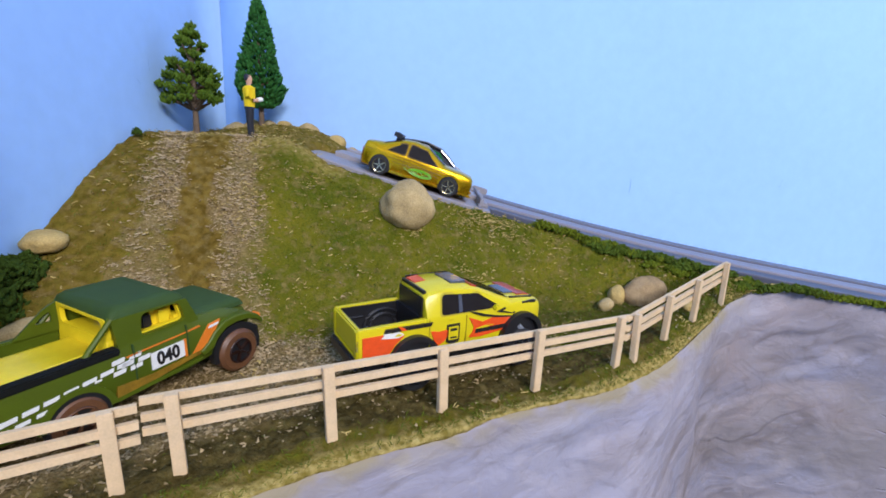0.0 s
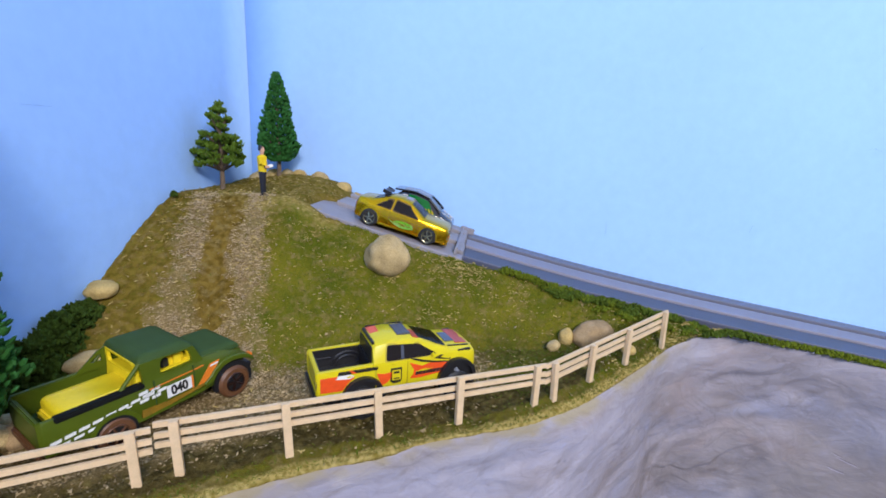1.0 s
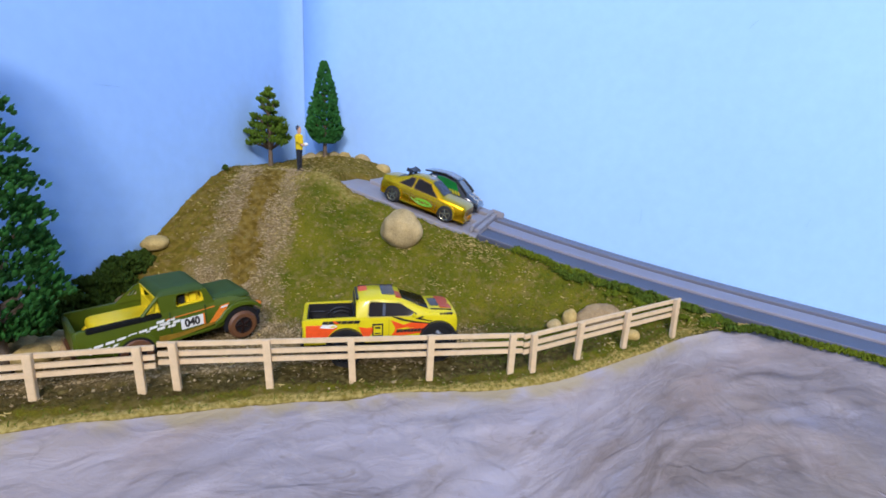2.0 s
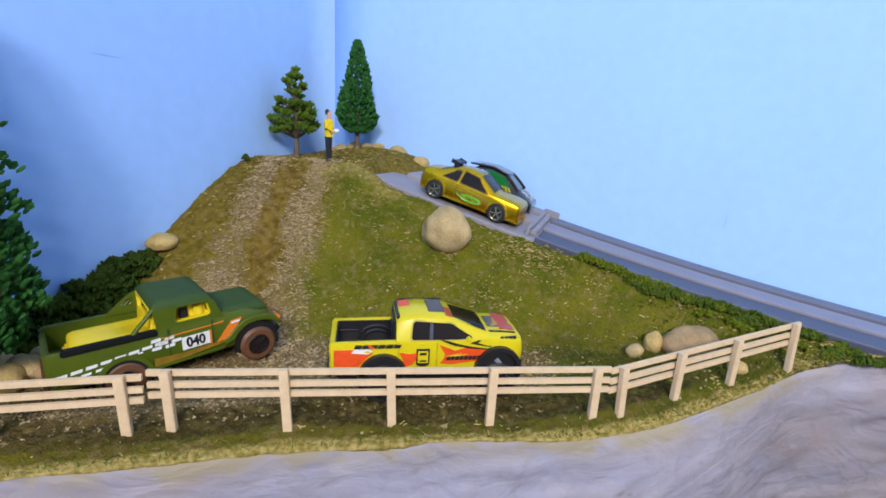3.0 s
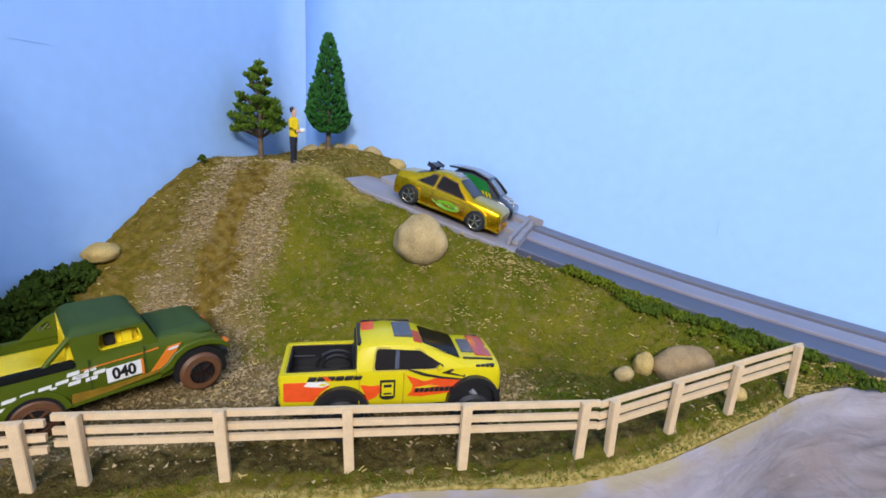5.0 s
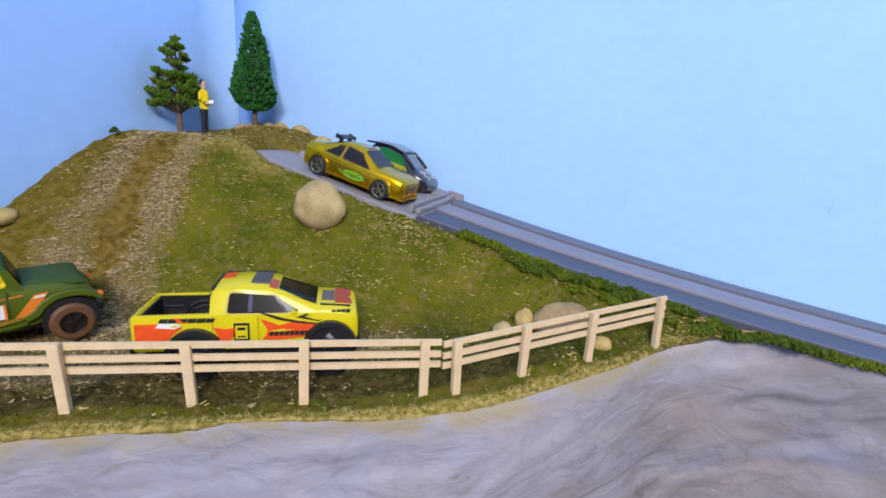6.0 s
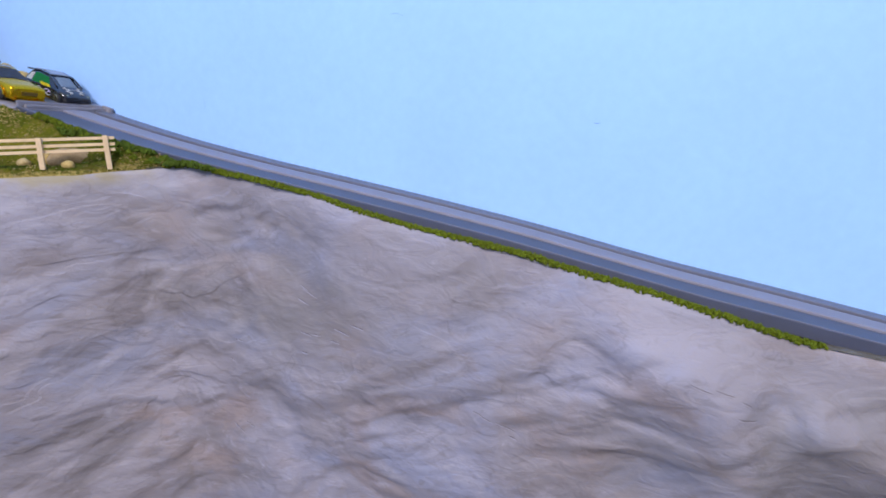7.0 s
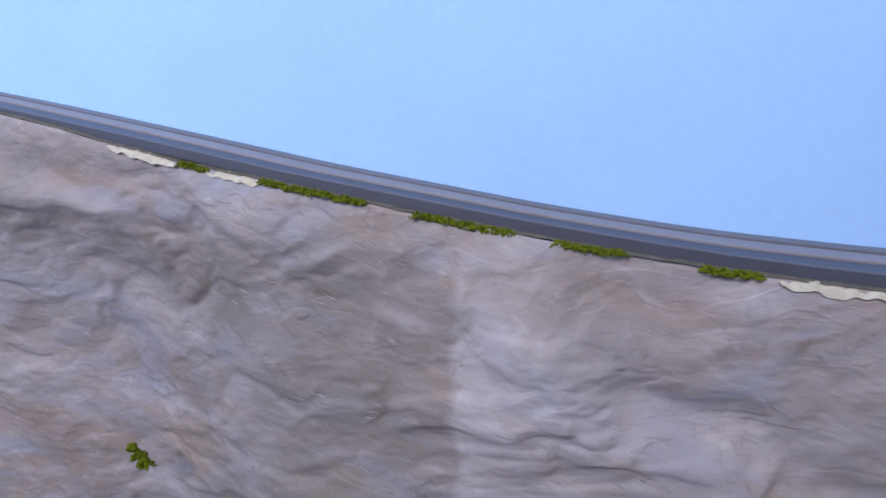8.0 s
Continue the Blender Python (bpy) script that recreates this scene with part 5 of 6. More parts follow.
    part("bonnet_flame", prism([(0.0286, 0.0250), (0.0346, 0.0240), (0.0346, 0.0253), (0.0310, 0.0260), (0.0286, 0.02620)], -0.0070, 0.0088), RED, car, "red flame print on the bonnet", smooth=0)
    part("grille", box(0.0355, 0.0372, -0.0072, 0.0072, 0.0160, 0.0205, 0.0004), BLACK, car)
    return car


def green_jeep():
    car = thing("toy_jeep_pickup", pose(-0.0942, -0.0054, 0.0013, 0, -1.6, 62), "olive green toy off-road pickup with yellow interior and number panel", "toy pickup")
    st = [("bed", -0.0356, 0.0112, 0.0128, 0.0170, 0.0134, 0.0204, 0.0), ("bed", -0.0345, 0.0086, 0.0142, 0.0175, 0.0147, 0.0214, 0.0),
          ("bed", -0.0200, 0.0080, 0.0146, 0.0175, 0.0150, 0.0214, 0.0), ("bed", -0.0042, 0.0076, 0.0146, 0.0178, 0.0150, 0.0214, 0.0),
          ("hood", -0.0040, 0.0074, 0.0144, 0.0182, 0.0150, 0.0222, 0.0142), ("hood", 0.0148, 0.0074, 0.0144, 0.0190, 0.0150, 0.0226, 0.0142),
          ("hood", 0.0178, 0.0080, 0.0144, 0.0192, 0.0149, 0.0226, 0.0136), ("hood", 0.0262, 0.0092, 0.0144, 0.0186, 0.0148, 0.0222, 0.0128),
          ("hood", 0.0326, 0.0104, 0.0132, 0.0172, 0.0136, 0.0210, 0.0116), ("hood", 0.0364, 0.0110, 0.0118, 0.0160, 0.0122, 0.0192, 0.0104),
          ("hood", 0.0378, 0.0118, 0.0106, 0.0150, 0.0110, 0.0170, 0.0092)]
    part("body", body_mesh(st, 0.0120), OLIVE, car, bevel=0.0004)
    # cab: broad roof with sloping edges on flat sides that hold one window each
    part("roof", cap([(-0.0054, 0.0152, 0.0141, 0.0288), (-0.0053, 0.0150, 0.0140, 0.0294), (-0.0048, 0.0142, 0.0136, 0.0306), (-0.0036, 0.0126, 0.0124, 0.0316), (-0.0020, 0.0108, 0.0106, 0.0319)]), OLIVE_D, car, "dull dark green roof", bevel=0.0003)
    hole = rounded([(0.0018, 0.0224), (0.0144, 0.0228), (0.0130, 0.0286), (0.0024, 0.0286)], 0.0016)
    slit = rounded([(0.0024, 0.0229), (0.0139, 0.0233), (0.0126, 0.0282), (0.0029, 0.0282)], 0.0014)
    wall = rounded([(-0.0040, 0.0210), (0.0184, 0.0214), (0.0150, 0.0292), (-0.0050, 0.0292)], 0.0004)
    for s in (-1, 1):
        a, b = sorted((s * 0.0126, s * 0.0142))
        side = part("cab_side", ring_panel(wall, hole, a, b), OLIVE, car, smooth=30)
        a, b = sorted((s * 0.0112, s * 0.0126))
        part("window_lining", ring_panel(hole, slit, a, b), INNER, side, "bright yellow window surround", smooth=30)
        part("sail_bar", tube([(-0.0044, s * 0.0132, 0.0292), (-0.0060, s * 0.0132, 0.0274), (-0.0104, s * 0.0132, 0.0226), (-0.0116, s * 0.0132, 0.0208)], [0.0009, 0.0008, 0.0008, 0.0009], 8), OLIVE, car)
        part("bed_wall", box(-0.0338, -0.0060, min(s * 0.0124, s * 0.0130), max(s * 0.0124, s * 0.0130), 0.0122, 0.0210), OLIVE, car)
        y = s * 0.0150
        part("rocker_stripe", prism([(-0.0064, 0.0086), (0.0046, 0.0094), (0.0180, 0.0112), (0.0176, 0.0122), (0.0030, 0.0110), (-0.0060, 0.0116)], min(y - s * 0.0006, y + s * 0.0003), max(y - s * 0.0006, y + s * 0.0003)), OCHRE, car, "worn ochre stripe along the sill", smooth=0)
        decal(car, [(-0.0066, 0.0074), (0.0172, 0.0088), (0.0180, 0.0100), (-0.0064, 0.0086)], s * 0.0150, OLIVE, "sill")
        if s < 0:
            panel = decal(car, [(0.0030, 0.0122), (0.0126, 0.0126), (0.0126, 0.0174), (0.0030, 0.0170)], y, PRINT_W, "number_panel", "white panel with black racing number", 0.0004)
            lettering("040", 0.0052, INK, panel, Matrix.Translation((0.0076, y - 0.0005, 0.0148)) @ pose(0, 0, 0, 90, -2, 0) @ Matrix.Diagonal((0.82, 1, 1, 1)))
            part("panel_edge", prism([(0.0124, 0.0122), (0.0131, 0.0122), (0.0131, 0.0176), (0.0124, 0.0176)], y - 0.0005, y), AMBER, panel, smooth=0)
            part("bed_cap", box(-0.0312, -0.0042, -0.0153, -0.0120, 0.0198, 0.0218, 0.0004), CAP, car, "black rail along the bed wall")
        # broken checker print that climbs towards the door
        for k in range(8):
            x, z = -0.0335 + 0.0040 * k, 0.0128 + 0.00050 * k
            decal(car, [(x, z), (x + 0.0031, z + 0.0003), (x + 0.0033, z + 0.0013), (x + 0.0002, z + 0.0010)], y, PRINT_W, "checker")
            if k < 3:
                decal(car, [(x + 0.0024, z - 0.0016), (x + 0.0052, z - 0.0013), (x + 0.0054, z - 0.0005), (x + 0.0026, z - 0.0008)], y, PRINT_W, "checker")
            elif k < 6:
                decal(car, [(x + 0.0026, z - 0.0004), (x + 0.0042, z - 0.0003), (x + 0.0043, z + 0.0002), (x + 0.0027, z + 0.0001)], y, PRINT_W, "checker")
        for r in range(3):
            for k in range(2):
                x, z = -0.0066 + 0.0042 * k + 0.0021 * (r % 2), 0.0146 + 0.0015 * r
                decal(car, [(x, z), (x + 0.0030, z + 0.0002), (x + 0.0032, z + 0.0013), (x + 0.0002, z + 0.0011)], y, PRINT_W, "checker")
        decal(car, [(0.0146, 0.0116), (0.0200, 0.0126), (0.0246, 0.0196), (0.0206, 0.0192)], s * 0.0150, AMBER, "fender_stripe")
        decal(car, [(0.0203, 0.0181), (0.0234, 0.0184), (0.0238, 0.0191), (0.0208, 0.0188)], s * 0.0153, PRINT_W, "print_bar")
        decal(car, [(-0.0030, 0.0184), (0.0134, 0.0192), (0.0134, 0.0195), (-0.0030, 0.0187)], y, AMBER, "pin_stripe")
        decal(car, [(0.0140, 0.0192), (0.0178, 0.0195), (0.0178, 0.0199), (0.0140, 0.0196)], y, AMBER, "pin_stripe")
        decal(car, [(0.0136, 0.0104), (0.0139, 0.0104), (0.0139, 0.0214), (0.0136, 0.0214)], s * 0.0150, OLIVE_D, "door_line")
        decal(car, [(-0.0012, 0.0100), (-0.0009, 0.0100), (-0.0009, 0.0214), (-0.0012, 0.0214)], s * 0.0150, OLIVE_D, "door_line")
        # front fender arched over the wheel and running back into the sill
        out = [(0.0170, 0.0118), (0.0196, 0.0136), (0.0220, 0.0164), (0.0256, 0.0186), (0.0300, 0.0192), (0.0346, 0.0186), (0.0382, 0.0166), (0.0400, 0.0144)]
        inn = [(0.0396, 0.0132), (0.0372, 0.0152), (0.0340, 0.0164), (0.0300, 0.0168), (0.0262, 0.0162), (0.0232, 0.0142), (0.0212, 0.0112), (0.0178, 0.0100)]
        part("fender", prism(out + inn, min(s * 0.0104, s * 0.0160), max(s * 0.0104, s * 0.0160)), OLIVE, car, bevel=0.0004)
        arch(car, 0.0300, s * 0.0143, 0.0076, 0, 0.0086, BLACK, 0.0009, -0.3, math.pi + 0.3, name="wheel_well_shade")
        wheel(car, 0.0300, s * 0.0166, 0.0070, 0.0062, RUST, RUST_D, 5, 0.60, BLACK)
        arch(car, -0.0150, s * 0.0148, 0.0070, 0.0070, 0.0086, OLIVE, 0.0008, 0.1, math.pi - 0.1, name="fender")
        arch(car, -0.0150, s * 0.0145, 0.0070, 0, 0.0072, BLACK, 0.0008, -0.3, math.pi + 0.3, name="wheel_well_shade")
        wheel(car, -0.0150, s * 0.0158, 0.0066, 0.0056, RUST, RUST, 5, 0.62, RUST_D)
        part("turn_light", box(0.0384, 0.0404, s * 0.0130 - 0.0016, s * 0.0130 + 0.0016, 0.0146, 0.0164, 0.0005), AMBER, car)
    part("far_sail", ring_panel(rounded([(-0.0056, 0.0210), (-0.0056, 0.0292), (-0.0084, 0.0280), (-0.0164, 0.0212)], 0.0004), rounded([(-0.0072, 0.0240), (-0.0072, 0.0268), (-0.0086, 0.0264), (-0.0112, 0.0242)], 0.0006), 0.0118, 0.0126), OLIVE, car, smooth=30)
    part("hood_top", cap([(0.0172, 0.0360, 0.0126, 0.0204), (0.0174, 0.0350, 0.0122, 0.0222), (0.0180, 0.0336, 0.0110, 0.0231), (0.0190, 0.0318, 0.0092, 0.0233)]), OLIVE_D, car, "dull dark green bonnet", bevel=0.0003)
    part("seat", box(0.0072, 0.0132, -0.0108, 0.0100, 0.0150, 0.0284, 0.0016), INNER, car, "yellow bench seat")
    part("bed_floor", box(-0.0334, -0.0045, -0.0122, 0.0122, 0.0118, 0.0124), OLIVE_D, car)
    part("bed_insert", cap([(-0.0286, -0.0050, 0.0103, 0.0118), (-0.0286, -0.0050, 0.0103, 0.0178), (-0.0282, -0.0050, 0.0099, 0.0190), (-0.0272, -0.0050, 0.0089, 0.0199), (-0.0256, -0.0050, 0.0072, 0.0203)]), INNER, car, "rounded yellow bed insert", smooth=60, at=pose(0, -0.0015, 0))
    part("insert_foot", box(-0.0300, -0.0270, -0.0110, 0.0080, 0.0122, 0.0158, 0.0008), INNER, car)
    part("cab_back", prism([(-0.0066, 0.0128), (-0.0040, 0.0128), (-0.0040, 0.0232), (-0.0056, 0.0232)], -0.0122, 0.0122), INNER, car, "yellow cab back panel", bevel=0.0003)
    part("back_frame", ring_panel(rounded([(-0.0122, 0.0228), (0.0122, 0.0228), (0.0122, 0.0292), (-0.0122, 0.0292)], 0.0006), rounded([(-0.0104, 0.0238), (0.0104, 0.0238), (0.0104, 0.0284), (-0.0104, 0.0284)], 0.0014), -0.0006, 0.0006), INNER, car, at=pose(-0.0050, 0, 0, 0, 0, 90))
    part("cab_floor", box(-0.0040, 0.0140, -0.0122, 0.0122, 0.0210, 0.0226), INNER, car)
    part("cab_lining", box(-0.0030, 0.0128, -0.0080, -0.0072, 0.0210, 0.0292, 0.0003), INNER, car)
    # black block put in for the shaded gap inside the cab
    part("cab_dark_gap", box(0.0042, 0.0070, -0.0106, 0.0018, 0.0224, 0.0262, 0.0004), BLACK, car)
    part("dashboard", box(0.0120, 0.0158, -0.0118, 0.0118, 0.0205, 0.0240, 0.0008), INNER, car)
    part("steering_wheel", lathe([(0.0030, 0.0), (0.0034, 0.0003), (0.0030, 0.0006), (0.0024, 0.0003)], 16), BLACK, car, at=pose(0.0108, -0.005, 0.0252, 60, 0, 90))
    part("windscreen_frame", prism([(0.0168, 0.0222), (0.0180, 0.0222), (0.0146, 0.0296), (0.0132, 0.0296)], -0.0126, 0.0126), OLIVE, car)
    part("windscreen", screen_glass(0.0178, 0.0232, 0.0108, 0.0148, 0.0290, 0.0108, 0.0004), GLASS, car)
    part("grille", box(0.0372, 0.0384, -0.0086, 0.0086, 0.0118, 0.0164, 0.0004), OLIVE_D, car)
    part("front_bumper", box(0.0378, 0.0404, -0.0130, 0.0130, 0.0090, 0.0116, 0.0006), BLACK, car)
    part("chassis", box(-0.0330, 0.0350, -0.0090, 0.0090, 0.0050, 0.0085, 0.0006), RUST, car)
    part("tailgate", box(-0.0356, -0.0338, -0.0126, 0.0126, 0.0110, 0.0206, 0.0006), OLIVE, car)
    part("rear_bumper", box(-0.0366, -0.0350, -0.0120, 0.0120, 0.0078, 0.0106, 0.0005), RUST, car)
    return car


gold_coupe()
black_hatch()
yellow_pickup()
green_jeep()


# ---- figurine ----
def figurine():
    bm = bmesh.new()

    def limb(path, radii, m):
        n = len(bm.faces)
        tube(path, radii, 9, bm)
        bm.faces.ensure_lookup_table()
        for f in bm.faces[n:]:
            f.material_index = m

    for s in (-1, 1):
        limb([(0.0002, s * 0.0016, 0.0012), (0.0, s * 0.0017, 0.008), (0, s * 0.0014, 0.0148)], [0.0011, 0.00135, 0.0019], 1)
        limb([(-0.0012, s * 0.0017, 0.0006), (0.0032, s * 0.0020, 0.0006)], [0.0009, 0.0008], 1)
        limb([(0, s * 0.0034, 0.0238), (0.0004, s * 0.0042, 0.0200), (0.0030, s * 0.0030, 0.0182)], [0.0013, 0.0012, 0.0009], 0)
        limb([(0.0030, s * 0.0030, 0.0182), (0.0050, s * 0.0012, 0.0184)], [0.0008, 0.0008], 2)
    limb([(0, 0, 0.0140), (0.0, 0, 0.0155)], [0.0026, 0.0027], 1)
    limb([(0, 0, 0.0152), (0.0002, 0, 0.0200), (0, 0, 0.0242), (0, 0, 0.0254)], [0.0027, 0.0030, 0.0032, 0.0013], 0)
    limb([(0, 0, 0.0250), (0.0002, 0, 0.0266), (0.0004, 0, 0.0284), (0.0003, 0, 0.0300)], [0.0009, 0.0014, 0.0017, 0.0011], 2)
    limb([(-0.0006, 0, 0.0278), (-0.0004, 0, 0.0298), (0.0, 0, 0.0306)], [0.0016, 0.0019, 0.0010], 1)
    limb([(0.0046, -0.0012, 0.0186), (0.0062, 0.0012, 0.0190)], [0.0011, 0.0011], 3)
    for v in bm.verts:
        v.co.y *= 0.62
    me = mesh_of(bm, "figurine")
    for m in (SHIRT, DARK, SKIN, PRINT_W):
        me.materials.append(m)
    ob = new("figurine", me)
    x, y = -0.1018, 0.1180
    ob.matrix_basis = pose(x, y, hill_z(x, y) - 0.0004, 0, 0, -5)
    return tagged(ob, "painted model figure in yellow top and black trousers", "figurine")


figurine()


# ---- trees ----
def flakes(spots, name):
    """Many small leaf clumps, each a squashed faceted lump; spots: place, direction, size."""
    bm0 = bmesh.new()
    bmesh.ops.create_icosphere(bm0, subdivisions=1, radius=1)
    base = [v.co.copy() for v in bm0.verts]
    tris = [[v.index for v in f.verts] for f in bm0.faces]
    bm0.free()
    vs, fs = [], []
    rng = random.Random(len(spots))
    for p, d, s in spots:
        q = Vector(d).to_track_quat("Z", "Y")
        k = len(vs)
        w, l = s * rng.uniform(0.7, 1.1), s * rng.uniform(1.2, 1.9)
        spin = rng.uniform(0, 6.28)
        for c in base:
            c2 = Vector((c.x * w * 1.0, c.y * w * 0.55, c.z * l * (0.8 if c.z < 0 else 1)))
            c2.rotate(Euler((0, 0, spin)))
            c2 *= rng.uniform(0.85, 1.15)
            vs.append(tuple(Vector(p) + q @ c2))
        fs += [[i + k for i in t] for t in tris]
    return pydata(name, vs, fs, smooth=False)


def cypress(x, y, z, height, radius, bare, leaf, label, count, tiers=0, seed=1, leaf_size=1.0):
    tree = thing("tree", pose(x, y, z, 0, 0, 0), label, "model tree")
    rng = random.Random(seed)
    part("trunk", tube([(0, 0, -0.002), (0.0002, 0, bare), (0, 0.0002, height * 0.6), (0, 0, height * 0.97)], [height * 0.026, height * 0.02, height * 0.012, height * 0.003], 9), BARK, tree)
    for k in range(14):
        t = rng.uniform(0.0, 0.75)
        zz = bare + (height - bare) * t * 0.9
        a = rng.uniform(0, 6.28)
        r = radius * 0.75 * (1 - t)
        part("branch", tube([(0, 0, zz), (r * 0.5 * math.cos(a), r * 0.5 * math.sin(a), zz + r * 0.2), (r * math.cos(a), r * math.sin(a), zz + r * 0.55)], [height * 0.010, height * 0.007, height * 0.003], 5), BARK, tree)
    spots = []
    for k in range(count):
        t = rng.random() ** 1.25
        if tiers and (t * tiers) % 1.0 > 0.80:
            continue
        prof = min(1.0, (t + 0.06) / 0.20) ** 0.6 * ((1 - t) ** 0.72 * 1.02 + 0.09)
        r = radius * prof * rng.uniform(0.62, 1.03) ** 0.8
        a = rng.uniform(0, 6.28)
        r *= 1 + 0.10 * math.sin(3 * a + 9 * t)
        if tiers:
            r *= 0.80 + 0.35 * (1 - (t * tiers) % 1.0)
        zz = bare + (height - bare) * t
        p = Vector((r * math.cos(a), r * math.sin(a), zz))
        d = Vector((math.cos(a) * 0.75, math.sin(a) * 0.75, 0.8 + rng.uniform(-0.3, 0.3)))
        spots.append((p, d, leaf_size * radius * rng.uniform(0.10, 0.17) * (0.65 + 0.45 * (1 - t))))
    part("crown", flakes(spots, "crown"), leaf, tree)
    return tree


cypress(-0.1212, 0.1838, hill_z(-0.1212, 0.1838), 0.0740, 0.0139, 0.0120, LEAF, "dark green model cypress with a slim pointed crown", 2300, seed=3, leaf_size=0.68)
cypress(-0.1320, -0.0500, 0.002, 0.1450, 0.0255, 0.0180, LEAF_C, "large dark green model conifer in open tiers by the wall", 6000, tiers=9, seed=8, leaf_size=0.36)


def tiered_tree(x, y, z):
    tree = thing("tree", pose(x, y, z, 0, 0, 0), "olive green model tree with ragged tiers of foliage", "model tree")
    rng = random.Random(5)
    h = 0.0575
    part("trunk", tube([(0, 0, -0.002), (0.0002, 0, 0.008), (0, 0, 0.0175), (0.0005, 0, 0.034), (0, 0, 0.052)], [0.0020, 0.0015, 0.0013, 0.0009, 0.0004], 9), BARK, tree)
    spots = []
    # ragged lobes on a forked trunk
    lobes = ((0.0185, 0.0122, 9, 0.0038), (0.0235, 0.0124, 9, 0.0040), (0.0290, 0.0112, 8, 0.0040), (0.0300, 0.0050, 4, 0.0040), (0.0350, 0.0102, 8, 0.0035),
             (0.0405, 0.0036, 4, 0.0032), (0.0455, 0.0064, 6, 0.0028), (0.0500, 0.0028, 4, 0.0028), (0.0545, 0.0006, 2, 0.0024))
    for zz, r, n, size in lobes:
        for k in range(n):
            a = 6.283 * (k + rng.uniform(-0.3, 0.3)) / n + zz * 300
            rr = r * rng.uniform(0.75, 1.12)
            end = Vector((rr * math.cos(a), rr * math.sin(a), zz + rng.uniform(-0.0018, 0.0022)))
            if r > 0.005:
                part("branch", tube([(0, 0, max(0.0125, zz - 0.0085)), (end.x * 0.5, end.y * 0.5, zz - 0.0030), end], [0.0009, 0.0007, 0.0003], 5), BARK, tree)
            for q in range(58):
                off = Vector((rng.gauss(0, 1), rng.gauss(0, 1), rng.gauss(0.1, 0.7))).normalized() * size * rng.uniform(0.45, 1.0)
                off.z *= 0.62
                spots.append((end + off, (off.x * 200, off.y * 200, 0.7), rng.uniform(0.0005, 0.00095)))
    part("crown", flakes(spots, "crown"), LEAF_O, tree)
    return tree


tiered_tree(-0.1392, 0.1370, hill_z(-0.1392, 0.1370) - 0.0005)


# ---- stones ----
def stone(x, y, z, rx, ry, rz, material, label, seed, turn=0, group="", name="stone"):
    bm = bmesh.new()
    bmesh.ops.create_icosphere(bm, subdivisions=4, radius=1)
    for v in bm.verts:
        n = 1 + 0.16 * noise.noise(v.co * 1.1 + Vector((seed * 7.3, 0, 0))) + 0.05 * fbm(v.co + Vector((seed, 0, 0)), 3.0, 3)
        v.co = Vector((v.co.x * rx * n, v.co.y * ry * n, v.co.z * rz * n))
    return solo(name, bm, material, pose(x, y, z, 0, 0, turn), label, "stone", group, smooth=60)


stone(-0.0200, 0.1035, 0.0462, 0.0132, 0.0110, 0.0122, STONE, "large round buff boulder lying on the grassy slope", 1, 10, name="boulder")
stone(0.1035, 0.1045, 0.0062, 0.0142, 0.0085, 0.0090, STONE_D, "broad brown stone by the fence and moss", 2, 35, "stones by the fence")
stone(0.0868, 0.0990, 0.0060, 0.0042, 0.0040, 0.0056, STONE_Y, "upright yellow stone leaning on the broad stone", 3, 0, "stones by the fence")
stone(0.0790, 0.0905, 0.0036, 0.0042, 0.0034, 0.0035, STONE, "small buff stone on the gravel", 4, 20, "stones by the fence")
stone(0.1200, 0.0905, 0.0048, 0.0040, 0.0034, 0.0030, STONE_Y, "small yellow stone behind the fence rail", 5, 0, "stones by the fence")
stone(-0.1495, 0.0420, 0.0350, 0.0072, 0.0088, 0.0044, STONE_Y, "flat buff stone on the hill beside the wall", 6, 30)
stone(-0.1315, 0.0140, 0.0120, 0.0110, 0.0050, 0.0050, STONE, "pale buff stone half sunk behind the jeep", 7, 40)
for k, (dx, dy, r, m) in enumerate(((0, 0, 0.0062, STONE), (-0.0095, -0.0040, 0.0058, STONE), (0.0030, -0.0090, 0.0064, STONE_Y), (0.0060, 0.0055, 0.0055, STONE_D), (-0.0030, 0.0075, 0.0050, STONE))):
    stone(-0.1300 + dx, -0.0330 + dy, 0.0050, r * 1.15, r, r * 0.95, m, "rounded buff stone in a heap behind the jeep", 20 + k, 40 * k, "heap of stones")
for k, (x, y, r) in enumerate(((-0.1430, 0.1960, 0.0085), (-0.1325, 0.2000, 0.0085), (-0.1225, 0.2010, 0.0078), (-0.1125, 0.2015, 0.0066), (-0.0960, 0.2010, 0.0072), (-0.0765, 0.2000, 0.0074), (-0.0665, 0.1995, 0.0062))):
    stone(x, y, hill_z(x, y) - r * 0.22, r * 1.05, r * 0.7, r * 0.85, STONE_Y if k % 2 else STONE, "buff stone along the foot of the wall", 40 + k, 50 * k, "stones by the wall")


# ---- moss and bushes ----
def moss_strip(name, label, material, spots, size, seed, category="moss", density=26):
    """Foam clumps crowded round the spots."""
    rng = random.Random(seed)
    out = []
    for x, y, z, r in spots:
        for k in range(density):
            a, b = rng.uniform(0, 6.283), rng.uniform(0, 1)
            q = Vector((r * b * math.cos(a), r * 0.65 * b * math.sin(a), r * 0.65 * (1 - b * b) * rng.uniform(0.2, 1)))
            out.append((Vector((x, y, z)) + q, (rng.gauss(0, 1), rng.gauss(0, 1), 1.2), size * rng.uniform(0.6, 1.2)))
    return tagged(new(name, _mat_mesh(flakes(out, name), material)), label, category, kind="stuff")


def _mat_mesh(me, material):
    me.materials.append(material)
    return me


